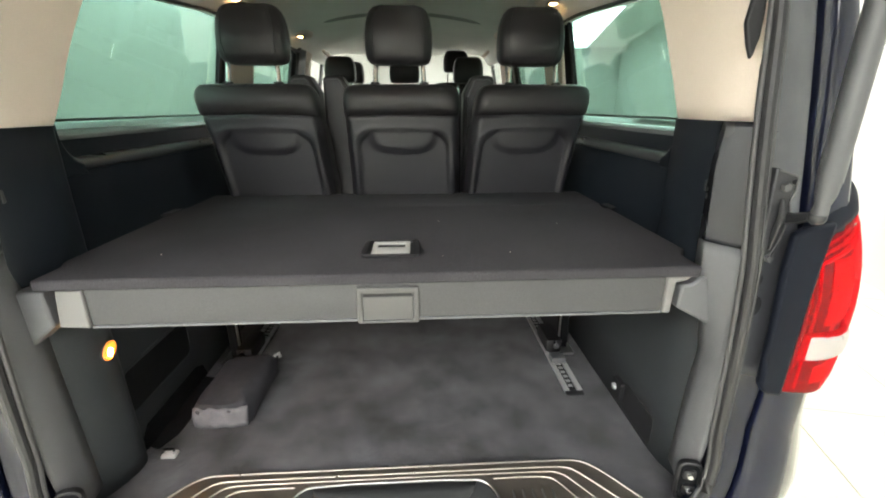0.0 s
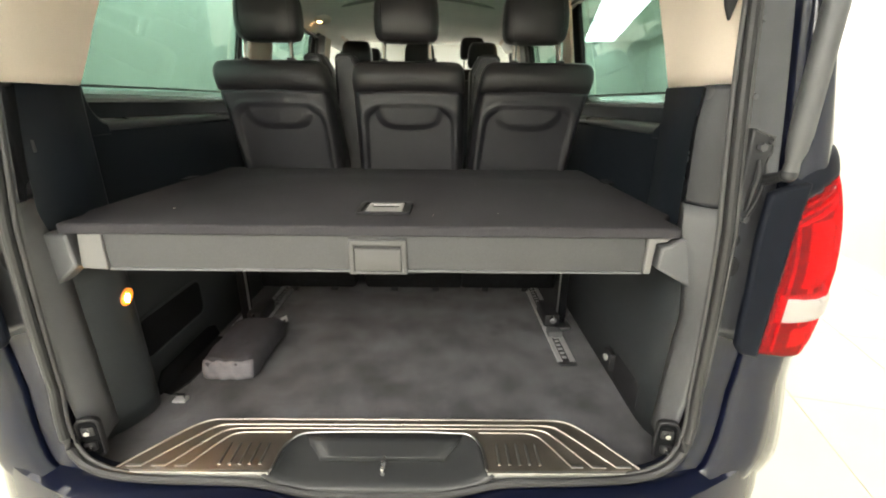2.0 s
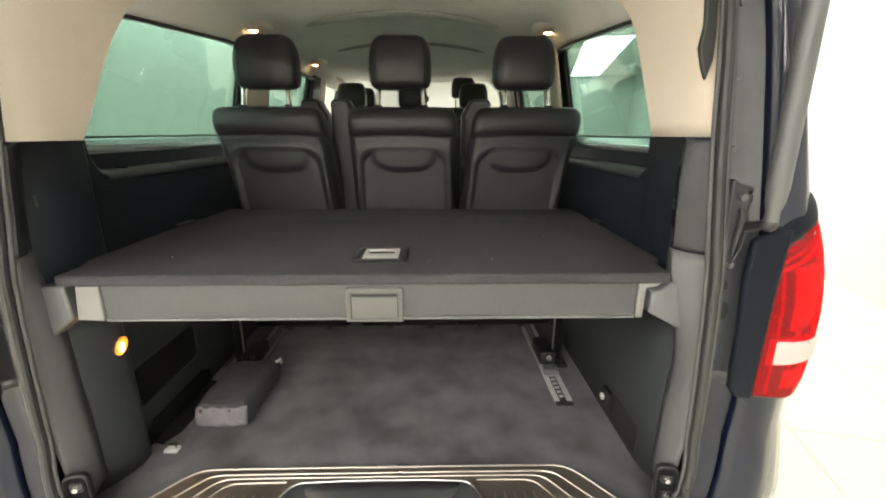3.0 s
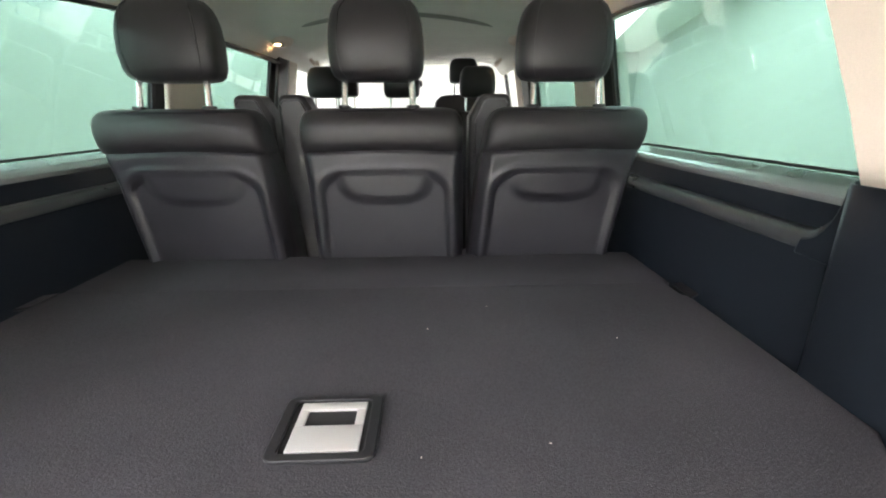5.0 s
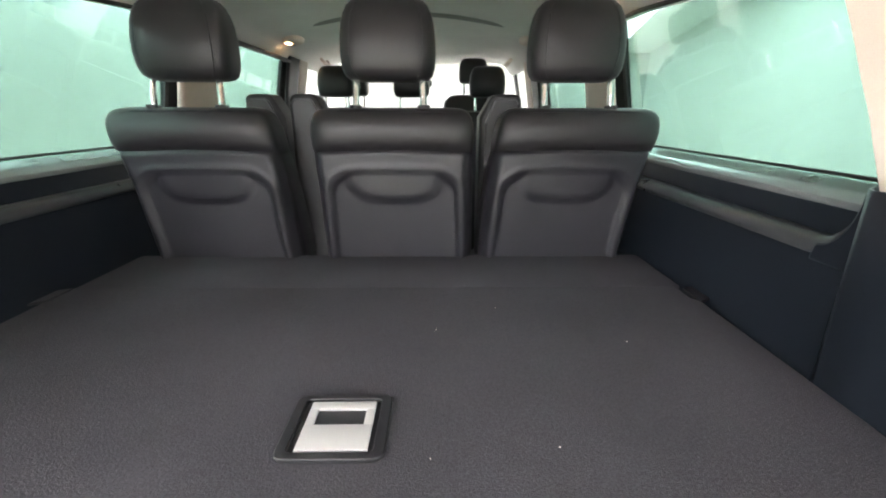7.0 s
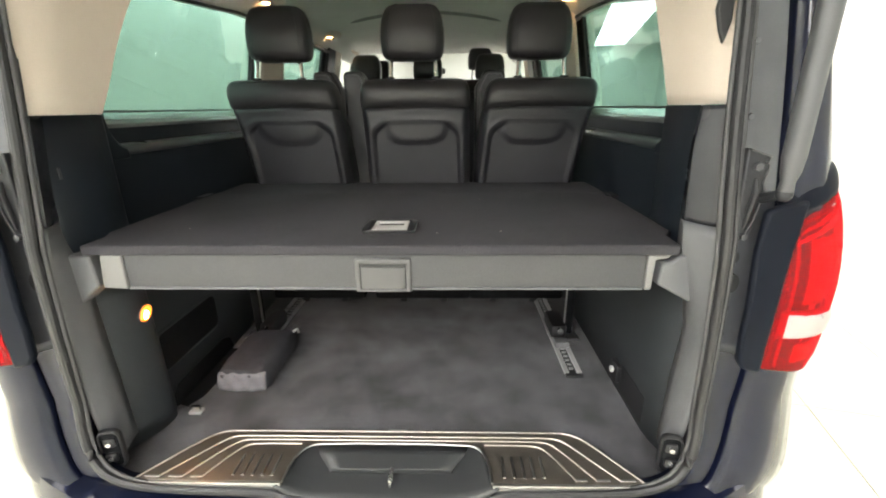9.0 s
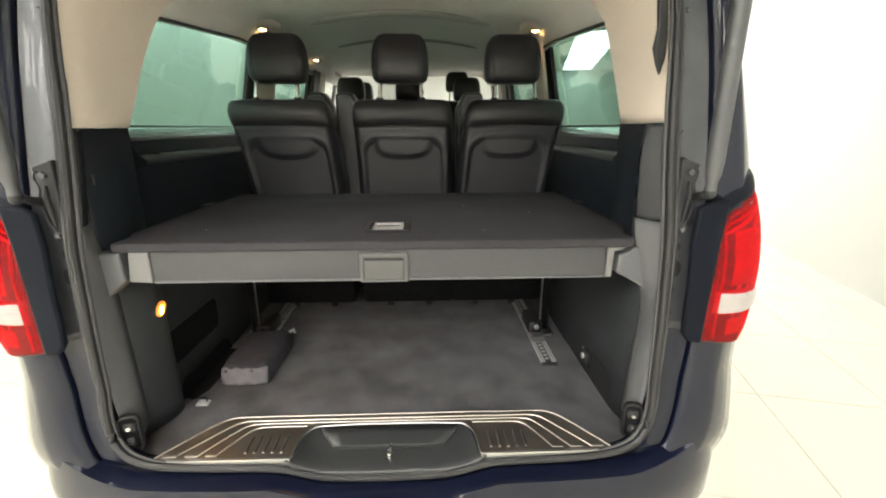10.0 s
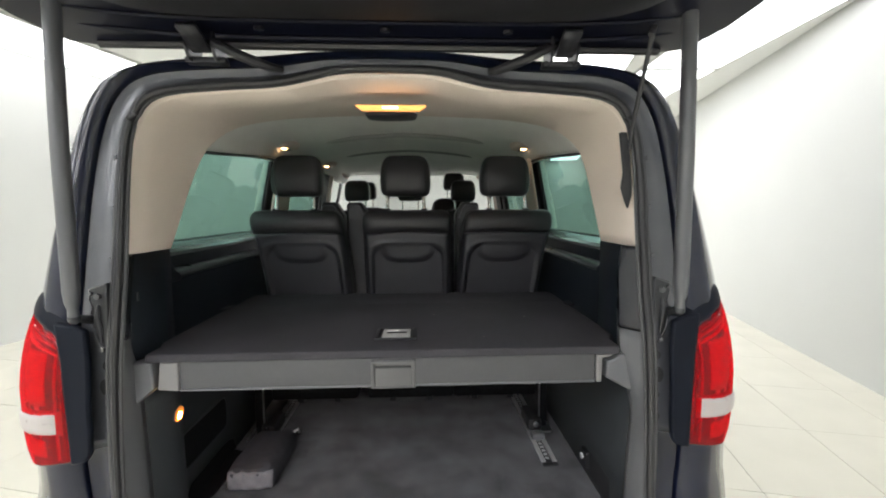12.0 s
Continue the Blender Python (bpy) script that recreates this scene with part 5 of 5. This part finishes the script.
    rebase(e, hx, 0.2, 0.52)
    return e


rear_seat(-1, -0.487, "black leather outer rear seat beside the courtesy lamp side", (-0.402, -0.296, 1))
rear_seat(0, 0.010, "black leather middle rear seat with grey back shell", (-0.281, -0.176, 1))
rear_seat(1, 0.477, "black leather outer rear seat with grey back shell", (0.246, 0.362, -1))


def row_seat(name, label, group):
    e = empty(name, label, "seat", 0, 0, 0, group)
    part("backrest", pillow(bmesh.new(), [(0.8, 0.19, 0.0, 0.16, 0), (1.2, 0.205, 0.0, 0.15, 0), (1.36, 0.20, 0.006, 0.13, 0), (1.42, 0.185, 0.014, 0.115, 0), (1.452, 0.15, 0.03, 0.10, 0), (1.46, 0.11, 0.045, 0.085, 0)], 36, 4.5), LEATHER, e)
    part("back_shell", prism(bmesh.new(), roundrect(-0.17, 0.17, 0.82, 1.34, 0.04, 5, 1.06), "y", -0.008, 0.01), SHELL, e, "dark grey plastic back shell", bevel=0.006)
    part("cushion", pillow(bmesh.new(), [(0.78, 0.2, 0.05, 0.50, 0), (0.84, 0.21, 0.03, 0.53, 0), (0.92, 0.205, 0.05, 0.52, 0), (0.94, 0.18, 0.08, 0.48, 0)], 28, 6), LEATHER, e)
    part("seat_base", boxed(-0.18, 0.18, 0.08, 0.46, 0.52, 0.79, bevel=0.02), BLACK, e)
    padded_headrest(e, 0.092, 1.528, 1.682, 0.0, 0.0)
    for x in (-0.06, 0.06):
        part("headrest_post", tube(bmesh.new(), [(x, 0.05, 1.43), (x, 0.05, 1.55)], 0.006, 8), CHROME, e)
    rebase(e, 0, 0, 0.52)
    return e


m0 = row_seat("middle_seat", "black leather middle row seat with raised headrest", "middle row seats")
m0.location = (-0.40, 2.15, 0.52)
for x in (-0.005, 0.392):
    copy_thing(m0, pose(x, 2.15, 0.52))
f0 = row_seat("front_seat", "black front seat facing the windscreen", "front seats")
f0.location = (-0.415, 2.75, 0.545)
copy_thing(f0, pose(0.365, 2.75, 0.625))

# ---- cockpit ----
dash = empty("dashboard", "black plastic dashboard below the windscreen", "dashboard", 0, 3.5, 1.0)
part("dash_top", loft(bmesh.new(), [[(x, y, z + 0.03 * math.cos(x * 4)) for x in np.linspace(-0.8, 0.8, 17)] for y, z in ((-0.1, -0.25), (-0.14, 0.12), (-0.08, 0.2), (0.1, 0.21), (0.4, 0.16))]), BLACK, dash, thick=0.01)
part("instrument_hood", pillow(bmesh.new(), [(0.18, 0.16, -0.12, 0.1, -0.42), (0.25, 0.15, -0.1, 0.08, -0.42), (0.28, 0.1, -0.06, 0.05, -0.42)], 24, 3), BLACK, dash)
wheel_ring = [(-0.42 + 0.19 * math.cos(a), 3.2 - 0.07 * math.sin(a), 1.22 + 0.175 * math.sin(a)) for a in np.linspace(0, 2 * math.pi, 33)[:-1]]
sw = empty("steering_wheel", "black steering wheel in front of the driver seat", "steering wheel", 0, 0, 0)
part("rim", tube(bmesh.new(), wheel_ring, 0.016, 8, closed=True), LEATHER, sw)
part("hub", pillow(bmesh.new(), [(1.17, 0.06, 3.19, 3.24, -0.42), (1.22, 0.075, 3.18, 3.23, -0.42), (1.27, 0.06, 3.17, 3.22, -0.42)], 20, 3), BLACK, sw)
mirror = empty("interior_mirror", "black interior mirror below the roof", "mirror", 0, 0, 0)
part("mirror_shell", boxed(-0.09, 0.09, 3.30, 3.33, 1.64, 1.69, bevel=0.012), BLACK, mirror)
part("mirror_stem", tube(bmesh.new(), [(0, 3.32, 1.68), (0, 3.30, 1.73)], 0.01, 8), BLACK, mirror)

# ---- floor tiles ----
TU, TV = 0.60, 0.755
tm = None
for i in range(math.floor((U0 - 2.14) / TU), math.ceil((U1 - 2.14) / TU)):
    for j in range(math.floor((V0 - 2.14) / TV), math.ceil((V1 - 2.14) / TV)):
        u, v = 2.14 + i * TU, 2.14 + j * TV
        a, b, c, d = max(u + 0.002, U0), min(u + TU - 0.002, U1), max(v + 0.002, V0), min(v + TV - 0.002, V1)
        if b - a < 0.03 or d - c < 0.03:
            continue
        whole = b - a > TU - 0.005 and d - c > TV - 0.005
        if whole and tm:
            o = new("tile", tm)
        else:
            o = part("tile", box(bmesh.new(), -(b - a) / 2, (b - a) / 2, -(d - c) / 2, (d - c) / 2, -0.006, 0.0), TILE, smooth=False)
            if whole:
                tm = o.data
        o.parent = floor
        o.location = ((a + b) / 2, (c + d) / 2, 0)
